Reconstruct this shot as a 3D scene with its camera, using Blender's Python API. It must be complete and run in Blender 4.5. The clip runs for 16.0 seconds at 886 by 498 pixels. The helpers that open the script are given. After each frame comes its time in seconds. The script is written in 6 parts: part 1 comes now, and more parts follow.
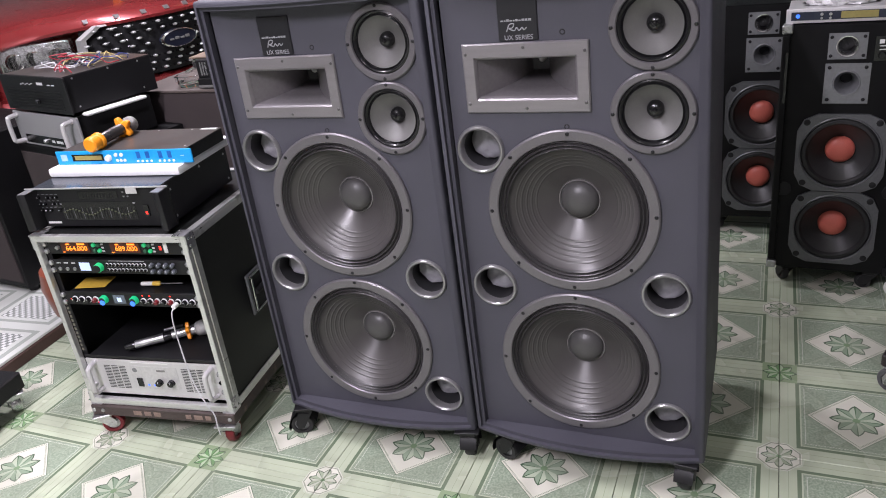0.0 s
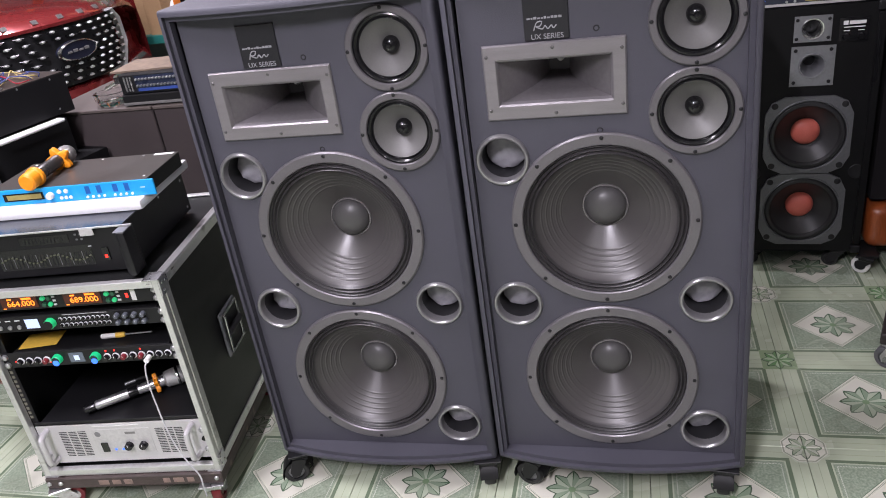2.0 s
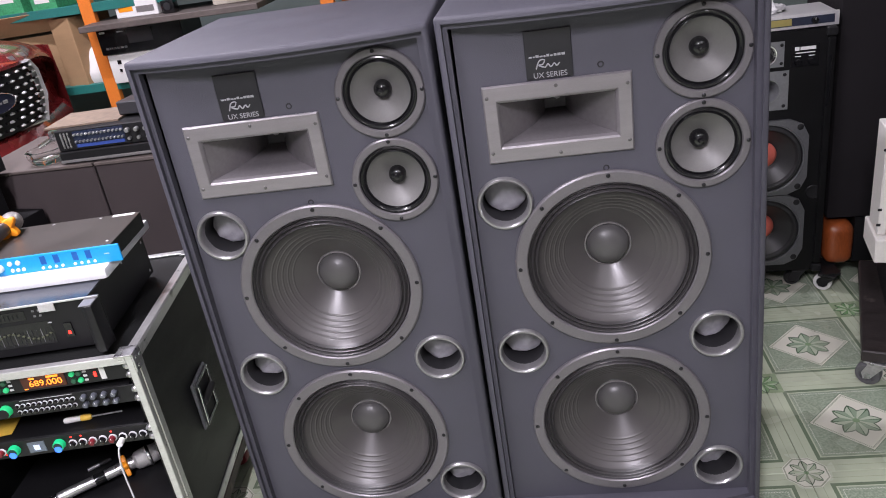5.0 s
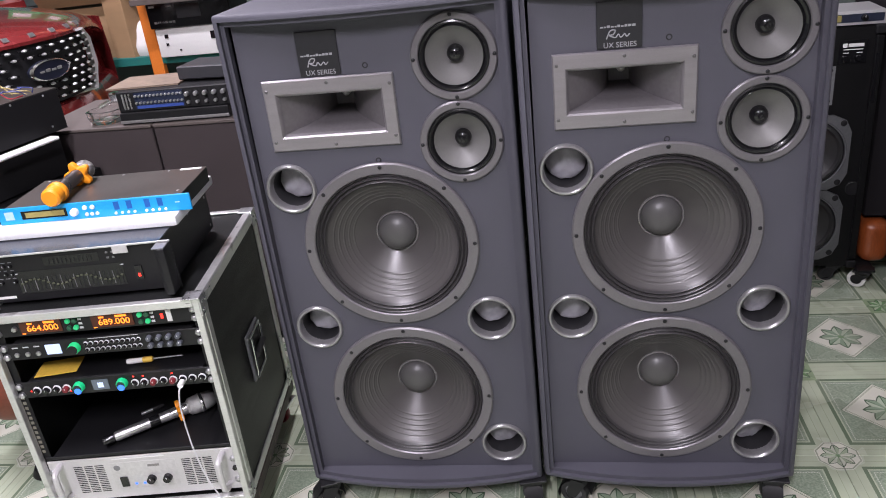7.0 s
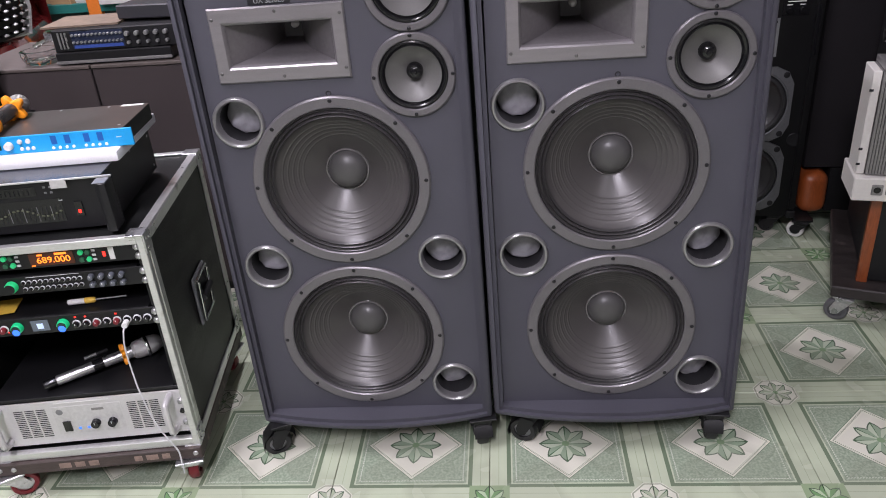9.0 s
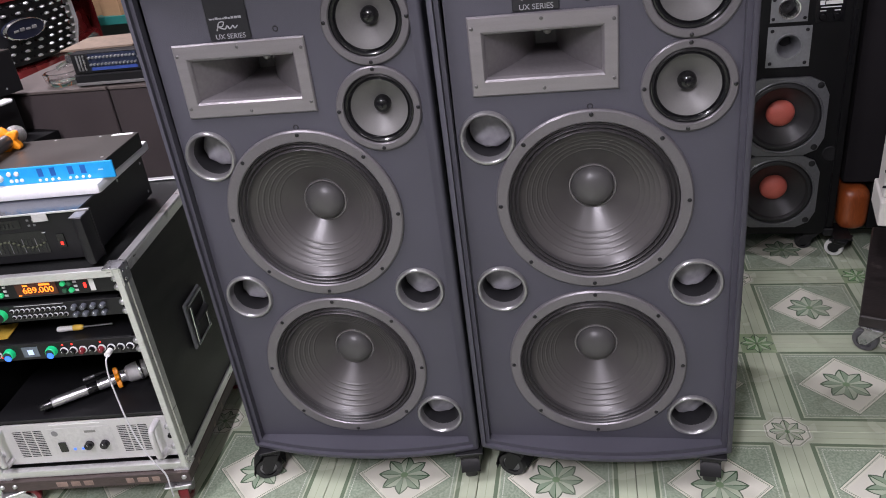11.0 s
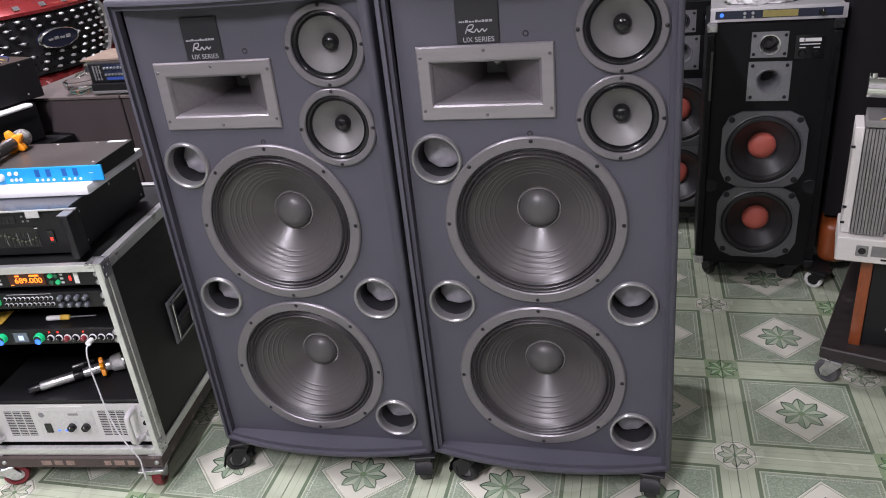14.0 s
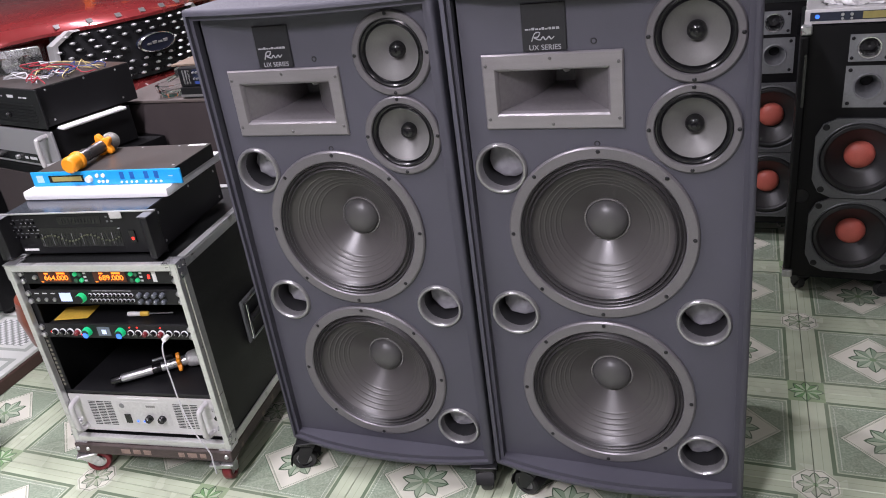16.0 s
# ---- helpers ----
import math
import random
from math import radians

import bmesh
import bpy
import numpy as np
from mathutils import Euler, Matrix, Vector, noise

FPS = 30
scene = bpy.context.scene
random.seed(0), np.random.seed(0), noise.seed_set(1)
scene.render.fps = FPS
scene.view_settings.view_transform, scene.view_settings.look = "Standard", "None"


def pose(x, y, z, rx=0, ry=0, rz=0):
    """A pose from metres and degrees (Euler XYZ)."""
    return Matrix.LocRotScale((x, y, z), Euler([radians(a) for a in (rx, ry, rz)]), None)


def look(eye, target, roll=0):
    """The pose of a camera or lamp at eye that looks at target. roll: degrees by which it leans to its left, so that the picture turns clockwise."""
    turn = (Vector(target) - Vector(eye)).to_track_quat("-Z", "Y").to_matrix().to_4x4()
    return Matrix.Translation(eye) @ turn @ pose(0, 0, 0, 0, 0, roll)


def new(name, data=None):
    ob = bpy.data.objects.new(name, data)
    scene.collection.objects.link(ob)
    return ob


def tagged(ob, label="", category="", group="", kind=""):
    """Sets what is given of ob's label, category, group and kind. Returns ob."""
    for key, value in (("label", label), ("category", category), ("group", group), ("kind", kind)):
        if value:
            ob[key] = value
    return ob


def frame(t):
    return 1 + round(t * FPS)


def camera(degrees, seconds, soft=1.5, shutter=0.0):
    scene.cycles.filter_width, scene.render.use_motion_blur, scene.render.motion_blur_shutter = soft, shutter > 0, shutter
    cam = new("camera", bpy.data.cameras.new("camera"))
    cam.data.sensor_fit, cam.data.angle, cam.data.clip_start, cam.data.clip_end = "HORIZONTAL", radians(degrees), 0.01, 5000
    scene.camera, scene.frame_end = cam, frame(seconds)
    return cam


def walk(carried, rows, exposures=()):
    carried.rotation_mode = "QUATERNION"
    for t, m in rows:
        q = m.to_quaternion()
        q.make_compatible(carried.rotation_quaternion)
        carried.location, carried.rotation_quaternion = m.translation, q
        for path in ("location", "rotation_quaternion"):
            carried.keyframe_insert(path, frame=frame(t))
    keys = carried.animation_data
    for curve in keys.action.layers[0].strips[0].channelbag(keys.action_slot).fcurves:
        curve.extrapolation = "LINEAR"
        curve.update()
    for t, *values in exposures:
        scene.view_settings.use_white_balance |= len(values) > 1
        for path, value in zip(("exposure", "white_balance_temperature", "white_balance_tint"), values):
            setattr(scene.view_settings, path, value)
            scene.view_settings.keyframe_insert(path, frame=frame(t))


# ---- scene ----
cam = camera(60.0, 16.0, soft=1.0)
METRES, EYE, TILT, LEAN, TURN = 1.42, 1.45, 0.0, 0.0, 22.0
PATH = [
    (0, (0.114, -0.002, 1.483), (-0.644, 1.647, 0.641), -7.3),
    (0.5, (0.048, 0.095, 1.498), (-0.704, 1.736, 0.638), -7.9),
    (1, (-0.014, 0.167, 1.502), (-0.749, 1.813, 0.635), -8.6),
    (1.5, (-0.102, 0.149, 1.505), (-0.742, 1.825, 0.62), -7.6),
    (2, (-0.231, 0.077, 1.504), (-0.713, 1.803, 0.616), -8.2),
    (2.5, (-0.277, 0.038, 1.503), (-0.651, 1.794, 0.622), -7.5),
    (3, (-0.307, 0.056, 1.505), (-0.632, 1.83, 0.639), -6.7),
    (3.5, (-0.342, 0.13, 1.514), (-0.664, 1.909, 0.66), -7.8),
    (4, (-0.373, 0.182, 1.52), (-0.704, 1.966, 0.677), -9.1),
    (6.3, (-0.483, 0.069, 1.514), (-0.692, 1.879, 0.688), -7.8),
    (6.5, (-0.495, 0.062, 1.506), (-0.732, 1.87, 0.684), -7.3),
    (7, (-0.516, 0.043, 1.48), (-0.823, 1.836, 0.648), -6.4),
    (7.5, (-0.532, 0.026, 1.466), (-0.855, 1.797, 0.595), -5.6),
    (8, (-0.538, 0.01, 1.458), (-0.872, 1.772, 0.573), -5.4),
    (8.5, (-0.536, 0.004, 1.443), (-0.848, 1.766, 0.548), -5.5),
    (9, (-0.524, 0.018, 1.414), (-0.703, 1.786, 0.497), -4.6),
    (9.2, (-0.516, 0.026, 1.412), (-0.652, 1.796, 0.491), -4.5),
    (11.3, (-0.27, 0.135, 1.465), (-0.668, 1.864, 0.541), -7.1),
    (11.5, (-0.256, 0.106, 1.465), (-0.656, 1.835, 0.543), -6.8),
    (12, (-0.221, 0.034, 1.464), (-0.636, 1.761, 0.546), -6.0),
    (12.5, (-0.178, -0.022, 1.464), (-0.621, 1.707, 0.562), -5.3),
    (13, (-0.146, -0.045, 1.458), (-0.6, 1.685, 0.563), -4.7),
    (13.5, (-0.109, -0.006, 1.471), (-0.577, 1.724, 0.583), -5.3),
    (14, (-0.078, 0.073, 1.488), (-0.559, 1.803, 0.609), -5.9),
    (14.5, (-0.047, 0.124, 1.499), (-0.57, 1.847, 0.627), -6.7),
    (15, (-0.028, 0.149, 1.495), (-0.632, 1.849, 0.631), -7.5),
    (15.5, (-0.024, 0.143, 1.493), (-0.713, 1.814, 0.637), -7.9),
    (16, (-0.029, 0.117, 1.495), (-0.731, 1.782, 0.637), -7.6),
]
walk(cam, [(t, look(eye, target, roll)) for t, eye, target, roll in PATH], exposures=[(0.0, 0.05), (2.5, 0.04), (4.0, 0.2), (7.0, 0.12), (7.5, -0.04), (8.0, -0.05), (8.5, -0.03), (9.2, -0.14), (11.3, -0.03), (12.5, 0.04), (13.4, 0.0), (14.2, 0.05), (16.0, 0.06)])

# ---------- light ----------
world = bpy.data.worlds.new("room_world")
scene.world = world
world.use_nodes = True
world.node_tree.nodes["Background"].inputs[0].default_value = (0.75, 0.85, 1.0, 1)
world.node_tree.nodes["Background"].inputs[1].default_value = 0.12


def ceiling_lamp(x, y, z, length, watts, turn=0.0):
    lamp = bpy.data.lights.new("unseen_tube_light", "AREA")
    lamp.shape, lamp.size, lamp.size_y = "RECTANGLE", length, 0.09
    lamp.energy, lamp.color = watts, (0.945, 0.877, 1.01)
    ob = new("unseen_tube_light", lamp)
    ob.matrix_basis = pose(x, y, z - 0.075, 0, 0, turn)
    return ob


# Unseen tubes: cone highlights call for the first, the rest are added fill.
TUBES = [(-0.95, -1.25, 3.3, 1.2, 165, 90), (-1.7, 0.85, 3.3, 1.2, 82, 90), (-2.7, 3.1, 3.3, 1.2, 92, 0), (0.9, 3.3, 3.3, 1.2, 4, 0), (0.9, -0.9, 3.3, 1.2, 18, 90)]
for tube in TUBES:
    ceiling_lamp(*tube)


# ---------- materials ----------
def nodes_of(name):
    m = bpy.data.materials.new(name)
    m.use_nodes = True
    return m, m.node_tree, m.node_tree.nodes["Principled BSDF"]


def mixed(nt, fac, a, b):
    """A colour node that mixes two colours (tuples or sockets)."""
    n = nt.nodes.new("ShaderNodeMix")
    n.data_type = "RGBA"
    for socket, v in ((n.inputs[0], fac), (n.inputs[6], a), (n.inputs[7], b)):
        if isinstance(v, (tuple, float, int)):
            socket.default_value = (*v, 1) if isinstance(v, tuple) else v
        else:
            nt.links.new(v, socket)
    return n.outputs[2]


def calc(nt, op, a, b=0.0, c=0.0):
    n = nt.nodes.new("ShaderNodeMath")
    n.operation = op
    for socket, v in zip(n.inputs, (a, b, c)):
        if isinstance(v, (int, float)):
            socket.default_value = v
        else:
            nt.links.new(v, socket)
    return n.outputs[0]


def surface(name, color, rough=0.5, metal=0.0, vary=0.15, grain=120.0, blotch=6.0, bump=0.1, stretch=(1, 1, 1), coat=0.0, worn=None, spread=0.0, spec=0.5):
    """A procedural surface: base colour with fine grain and broad blotches, bump, and roughness that varies."""
    m, nt, bsdf = nodes_of(name)
    co = nt.nodes.new("ShaderNodeTexCoord")
    mp = nt.nodes.new("ShaderNodeMapping")
    mp.inputs["Scale"].default_value = stretch
    nt.links.new(co.outputs["Object"], mp.inputs[0])
    fine, broad = nt.nodes.new("ShaderNodeTexNoise"), nt.nodes.new("ShaderNodeTexNoise")
    for n, s, d in ((fine, grain, 3.0), (broad, blotch, 4.0)):
        n.inputs["Scale"].default_value, n.inputs["Detail"].default_value = s, d
        nt.links.new(mp.outputs[0], n.inputs["Vector"])
    dark, light = tuple(v * (1 - vary) for v in color), tuple(min(1.0, v * (1 + vary)) for v in color)
    both = calc(nt, "ADD", calc(nt, "MULTIPLY", fine.outputs[0], 0.5), calc(nt, "MULTIPLY", broad.outputs[0], 0.5))
    ramp = calc(nt, "MULTIPLY_ADD", both, 2.6, -0.8)
    clamp = calc(nt, "MINIMUM", calc(nt, "MAXIMUM", ramp, 0.0), 1.0)
    out = mixed(nt, clamp, dark, light)
    if worn:
        scuff = nt.nodes.new("ShaderNodeTexNoise")
        scuff.inputs["Scale"].default_value, scuff.inputs["Detail"].default_value = 14.0, 8.0
        nt.links.new(co.outputs["Object"], scuff.inputs["Vector"])
        spot = calc(nt, "MINIMUM", calc(nt, "MAXIMUM", calc(nt, "MULTIPLY_ADD", scuff.outputs[0], 9.0, -5.6), 0.0), 0.8)
        out = mixed(nt, spot, out, worn)
    if spread:
        info = nt.nodes.new("ShaderNodeObjectInfo")
        hsv = nt.nodes.new("ShaderNodeHueSaturation")
        nt.links.new(calc(nt, "MULTIPLY_ADD", info.outputs["Random"], spread, 1 - spread / 2), hsv.inputs["Value"])
        nt.links.new(out, hsv.inputs["Color"])
        out = hsv.outputs[0]
    nt.links.new(out, bsdf.inputs["Base Color"])
    nt.links.new(calc(nt, "MULTIPLY_ADD", broad.outputs[0], 0.24, rough - 0.12), bsdf.inputs["Roughness"])
    bsdf.inputs["Metallic"].default_value = metal
    bsdf.inputs["Specular IOR Level"].default_value = spec
    bsdf.inputs["Coat Weight"].default_value = coat
    if bump:
        b = nt.nodes.new("ShaderNodeBump")
        b.inputs["Strength"].default_value, b.inputs["Distance"].default_value = bump, 0.002
        nt.links.new(fine.outputs[0], b.inputs["Height"])
        nt.links.new(b.outputs[0], bsdf.inputs["Normal"])
    return m


def glowing(name, color, strength):
    m, nt, bsdf = nodes_of(name)
    bsdf.inputs["Base Color"].default_value = (*color, 1)
    bsdf.inputs["Emission Color"].default_value = (*color, 1)
    bsdf.inputs["Emission Strength"].default_value = strength
    bsdf.inputs["Roughness"].default_value = 0.3
    return m


def clear(name, color=(1, 1, 1), rough=0.05):
    m, nt, bsdf = nodes_of(name)
    bsdf.inputs["Base Color"].default_value = (*color, 1)
    bsdf.inputs["Transmission Weight"].default_value = 1.0
    bsdf.inputs["Roughness"].default_value = rough
    bsdf.inputs["IOR"].default_value = 1.45
    return m


def tile_material():
    """Printed green ceramic tile, 0.4 m: a flower in a white lozenge, green panel, pale bands, rosettes at the corners."""
    m, nt, bsdf = nodes_of("printed_floor_tile")
    co = nt.nodes.new("ShaderNodeTexCoord")
    sep = nt.nodes.new("ShaderNodeSeparateXYZ")
    nt.links.new(co.outputs["Object"], sep.inputs[0])
    k = lambda op, a, b=0.0, c=0.0: calc(nt, op, a, b, c)  # noqa: E731
    cell, flat = [], []
    for n in (0, 1):
        u = k("MULTIPLY_ADD", sep.outputs[n], 2.5, 0.5)
        cell.append(k("FLOOR", u))
        flat.append(k("MULTIPLY", k("SUBTRACT", k("SUBTRACT", u, cell[n]), 0.5), 0.4))
    x, y = flat
    odd = k("MODULO", k("ADD", k("ADD", cell[0], cell[1]), 2000.0), 2.0)
    ax, ay = k("ABSOLUTE", x), k("ABSOLUTE", y)
    side, lozenge = k("MAXIMUM", ax, ay), k("ADD", ax, ay)
    fine, broad, dots = (nt.nodes.new("ShaderNodeTexNoise") for _ in range(3))
    for n, s in ((fine, 420.0), (broad, 5.0), (dots, 160.0)):
        n.inputs["Scale"].default_value, n.inputs["Detail"].default_value = s, 2.0
        nt.links.new(co.outputs["Object"], n.inputs["Vector"])
    below = lambda v, e: k("LESS_THAN", v, e)  # noqa: E731
    between = lambda v, a, b: k("MULTIPLY", k("GREATER_THAN", v, a), k("LESS_THAN", v, b))  # noqa: E731

    def flower(px, py, radius, under, green, petal_dark):
        r = k("SQRT", k("ADD", k("MULTIPLY", px, px), k("MULTIPLY", py, py)))
        turn = k("MULTIPLY", k("ARCTAN2", py, px), 8 / (2 * math.pi))
        f = k("SUBTRACT", k("FRACT", k("ADD", turn, 0.5)), 0.5)
        a = k("MULTIPLY", k("ABSOLUTE", f), 2.0)
        u = k("DIVIDE", r, radius)
        edge = k("SUBTRACT", k("SUBTRACT", 1.0, k("MULTIPLY", a, 0.33)), u)
        inside = k("GREATER_THAN", edge, 0.0)
        half = k("GREATER_THAN", f, 0.0)
        body = mixed(nt, half, green, petal_dark)
        body = mixed(nt, k("MULTIPLY", between(edge, 0.0, 0.075), k("GREATER_THAN", u, 0.62)), body, (0.09, 0.125, 0.085))
        body = mixed(nt, below(u, 0.14), body, (0.2, 0.3, 0.17))
        body = mixed(nt, k("MULTIPLY", k("LESS_THAN", a, 0.07), k("GREATER_THAN", u, 0.2)), body, (0.07, 0.13, 0.07))
        return mixed(nt, inside, under, body)

    band = mixed(nt, broad.outputs[0], (0.44, 0.5, 0.36), (0.52, 0.57, 0.43))
    col = mixed(nt, between(side, 0.176, 0.1775), band, (0.34, 0.4, 0.28))
    col = mixed(nt, between(side, 0.1455, 0.156), col, (0.15, 0.2, 0.13))
    speck = k("MINIMUM", k("MAXIMUM", k("MULTIPLY_ADD", dots.outputs[0], 4.0, -1.5), 0.0), 1.0)
    panel = mixed(nt, speck, (0.23, 0.29, 0.21), (0.35, 0.41, 0.31))
    dash = k("GREATER_THAN", k("SINE", k("MULTIPLY", k("SUBTRACT", ax, ay), 900.0)), -0.2)
    panel = mixed(nt, k("MULTIPLY", between(side, 0.131, 0.134), dash), panel, (0.6, 0.64, 0.53))
    col = mixed(nt, below(side, 0.1415), col, panel)
    col = mixed(nt, below(lozenge, 0.129), col, (0.15, 0.2, 0.14))
    col = mixed(nt, below(lozenge, 0.126), col, (0.66, 0.66, 0.55))
    col = mixed(nt, k("MULTIPLY", between(lozenge, 0.114, 0.121), dash), col, (0.25, 0.29, 0.22))
    white = mixed(nt, fine.outputs[0], (0.6, 0.595, 0.5), (0.68, 0.67, 0.58))
    col = mixed(nt, below(lozenge, 0.108), col, white)
    col = flower(x, y, 0.07, col, (0.25, 0.33, 0.23), (0.43, 0.49, 0.37))
    cx, cy = k("SUBTRACT", 0.2, ax), k("SUBTRACT", 0.2, ay)
    octagon = k("MAXIMUM", k("MAXIMUM", cx, cy), k("MULTIPLY", k("ADD", cx, cy), 0.72))
    sign = k("GREATER_THAN", k("MULTIPLY", x, y), 0.0)
    kind = k("ABSOLUTE", k("SUBTRACT", sign, odd))
    pale = flower(cx, cy, 0.047, mixed(nt, between(octagon, 0.05, 0.054), (0.7, 0.7, 0.6), (0.33, 0.36, 0.28)), (0.36, 0.42, 0.3), (0.56, 0.58, 0.47))
    green = flower(cx, cy, 0.05, (0.27, 0.36, 0.21), (0.16, 0.3, 0.13), (0.42, 0.53, 0.35))
    col = mixed(nt, k("MULTIPLY", kind, below(octagon, 0.056)), col, pale)
    col = mixed(nt, k("MULTIPLY", k("SUBTRACT", 1.0, kind), below(k("MAXIMUM", cx, cy), 0.05)), col, green)
    grime = k("MINIMUM", k("MAXIMUM", k("MULTIPLY_ADD", broad.outputs[0], 3.0, -1.4), 0.0), 0.22)
    col = mixed(nt, grime, col, (0.23, 0.24, 0.18))
    nt.links.new(col, bsdf.inputs["Base Color"])
    nt.links.new(k("MULTIPLY_ADD", broad.outputs[0], 0.2, 0.16), bsdf.inputs["Roughness"])
    b = nt.nodes.new("ShaderNodeBump")
    b.inputs["Strength"].default_value, b.inputs["Distance"].default_value = 0.12, 0.001
    nt.links.new(dots.outputs[0], b.inputs["Height"])
    nt.links.new(b.outputs[0], bsdf.inputs["Normal"])
    return m


TILE = tile_material()
GROUT = surface("grout", (0.2, 0.19, 0.15), 0.9)
PAINT = surface("textured_blue_grey_paint", (0.058, 0.057, 0.073), 0.6, vary=0.12, grain=700, blotch=9, bump=0.35)
GROOVE = surface("black_groove", (0.01, 0.01, 0.012), 0.7)
RING = surface("grey_cast_frame", (0.145, 0.137, 0.145), 0.36, 0.4, vary=0.12, grain=300, bump=0.12)
CONE = surface("coated_paper_cone", (0.062, 0.0575, 0.057), 0.33, vary=0.1, grain=500, blotch=12, bump=0.05)
SURROUND = surface("pleated_surround", (0.032, 0.03, 0.031), 0.34, grain=400)
CAP = surface("dust_cap_paper", (0.075, 0.073, 0.073), 0.38, vary=0.08, grain=300, bump=0.08)
MIDCONE = surface("pale_poly_cone", (0.15, 0.147, 0.143), 0.46, 0.15, vary=0.07, grain=250, bump=0.05)
GLOSSBLACK = surface("gloss_black", (0.008, 0.008, 0.009), 0.18, grain=60, bump=0.0)
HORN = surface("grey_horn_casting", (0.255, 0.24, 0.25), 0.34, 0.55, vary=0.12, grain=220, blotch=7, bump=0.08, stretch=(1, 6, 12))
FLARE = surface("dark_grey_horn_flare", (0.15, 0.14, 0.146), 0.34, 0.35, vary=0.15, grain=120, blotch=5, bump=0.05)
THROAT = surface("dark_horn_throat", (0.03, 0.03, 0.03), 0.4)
PORT = surface("satin_port_ring", (0.3, 0.295, 0.3), 0.3, 0.7, vary=0.15, grain=200, bump=0.05)
DARK = surface("port_inside", (0.018, 0.018, 0.02), 0.5)
# pale grey that puts the light inside the port tubes into colour
LITBORE = surface("pale_lit_port_bore", (0.3, 0.295, 0.32), 0.9, vary=0.22, grain=70, blotch=22, bump=0.5)
GLUE = surface("glossy_glue_bead", (0.12, 0.115, 0.115), 0.17, grain=200, coat=1.0, bump=0.02)
DULLSCREW = surface("dull_grey_screw", (0.12, 0.115, 0.115), 0.4, 0.5, bump=0)
SCREW = surface("black_screw", (0.02, 0.02, 0.022), 0.35, 0.6, bump=0)
PLATE = surface("black_name_plate", (0.013, 0.013, 0.016), 0.35)
DIMPRINT = surface("faint_silver_print", (0.3, 0.3, 0.32), 0.5, bump=0)
PRINT = surface("silver_print", (0.6, 0.6, 0.62), 0.5, bump=0)
BLACKMETAL = surface("black_powder_coat", (0.009, 0.009, 0.01), 0.46, spec=0.35, vary=0.2, grain=500, bump=0.2)
LAMINATE = surface("black_ribbed_laminate", (0.008, 0.0085, 0.0085), 0.42, spec=0.4, vary=0.25, grain=260, blotch=4, bump=0.4, stretch=(1, 1, 7))
ALU = surface("brushed_aluminium", (0.68, 0.68, 0.67), 0.32, 0.7, vary=0.14, grain=90, blotch=10, bump=0.08, stretch=(1, 1, 8), worn=(0.3, 0.29, 0.27))
STEEL = surface("zinc_steel", (0.55, 0.55, 0.56), 0.3, 0.9, vary=0.2, grain=120, blotch=30, bump=0.1)
CHROME = surface("chrome", (0.8, 0.8, 0.81), 0.16, 1.0, vary=0.05, bump=0)
SILVER = surface("silver_painted_panel", (0.6, 0.59, 0.59), 0.4, 0.35, vary=0.06, grain=200, bump=0.06)
BOARD = surface("scuffed_brown_board", (0.055, 0.04, 0.036), 0.6, vary=0.35, grain=70, blotch=9, bump=0.2, stretch=(1, 4, 4), worn=(0.26, 0.2, 0.15))
RUBBER = surface("black_rubber", (0.014, 0.014, 0.015), 0.55)
REDPLASTIC = surface("dark_red_wheel", (0.17, 0.013, 0.02), 0.35)
GREYWHEEL = surface("grey_rubber_wheel", (0.1, 0.1, 0.105), 0.55)
BLUE = surface("sky_blue_panel", (0.012, 0.33, 0.72), 0.36, vary=0.08, grain=150, bump=0.04)
LID = surface("dark_bronze_lid", (0.075, 0.066, 0.06), 0.34, 0.35, vary=0.12, grain=260, bump=0.08)
FOAM = surface("white_foam", (0.82, 0.82, 0.82), 0.9, vary=0.06, grain=300, bump=0.5)
ORANGE = surface("orange_silicone", (0.9, 0.31, 0.012), 0.45, vary=0.06)
GUNMETAL = surface("gunmetal_tube", (0.16, 0.15, 0.15), 0.28, 0.85, vary=0.1)
MESHBALL = surface("wire_mesh", (0.36, 0.35, 0.34), 0.35, 0.9, vary=0.5, grain=900, bump=1.0)
BRIGHTMESH = surface("bright_wire_mesh", (0.55, 0.55, 0.54), 0.4, 0.6, vary=0.4, grain=700, bump=0.9)
KNOB = surface("grey_knob", (0.23, 0.23, 0.24), 0.35, 0.4)
WHITEPLASTIC = surface("white_plastic", (0.72, 0.72, 0.7), 0.4, vary=0.05)
REDPAPER = surface("red_dome_paper", (0.68, 0.16, 0.12), 0.45, vary=0.12, grain=300)
SHINYCONE = surface("shiny_black_cone", (0.024, 0.024, 0.025), 0.42, spec=0.6)
VINYL = surface("black_vinyl", (0.004, 0.004, 0.0045), 0.45, spec=0.22, vary=0.2, grain=600, bump=0.4)
CASTGREY = surface("cast_aluminium", (0.22, 0.225, 0.235), 0.42, 0.55, vary=0.12)
BROWNCLOTH = surface("dark_brown_fabric", (0.052, 0.042, 0.042), 0.85, spec=0.25, vary=0.2, grain=500, bump=0.6)
BLACKCLOTH = surface("black_fabric", (0.013, 0.0115, 0.013), 0.85, spec=0.2, vary=0.2, grain=500, bump=0.6)
DULLSILVER = surface("dull_silver_panel", (0.33, 0.33, 0.34), 0.42, 0.3, vary=0.1, grain=200, bump=0.06)
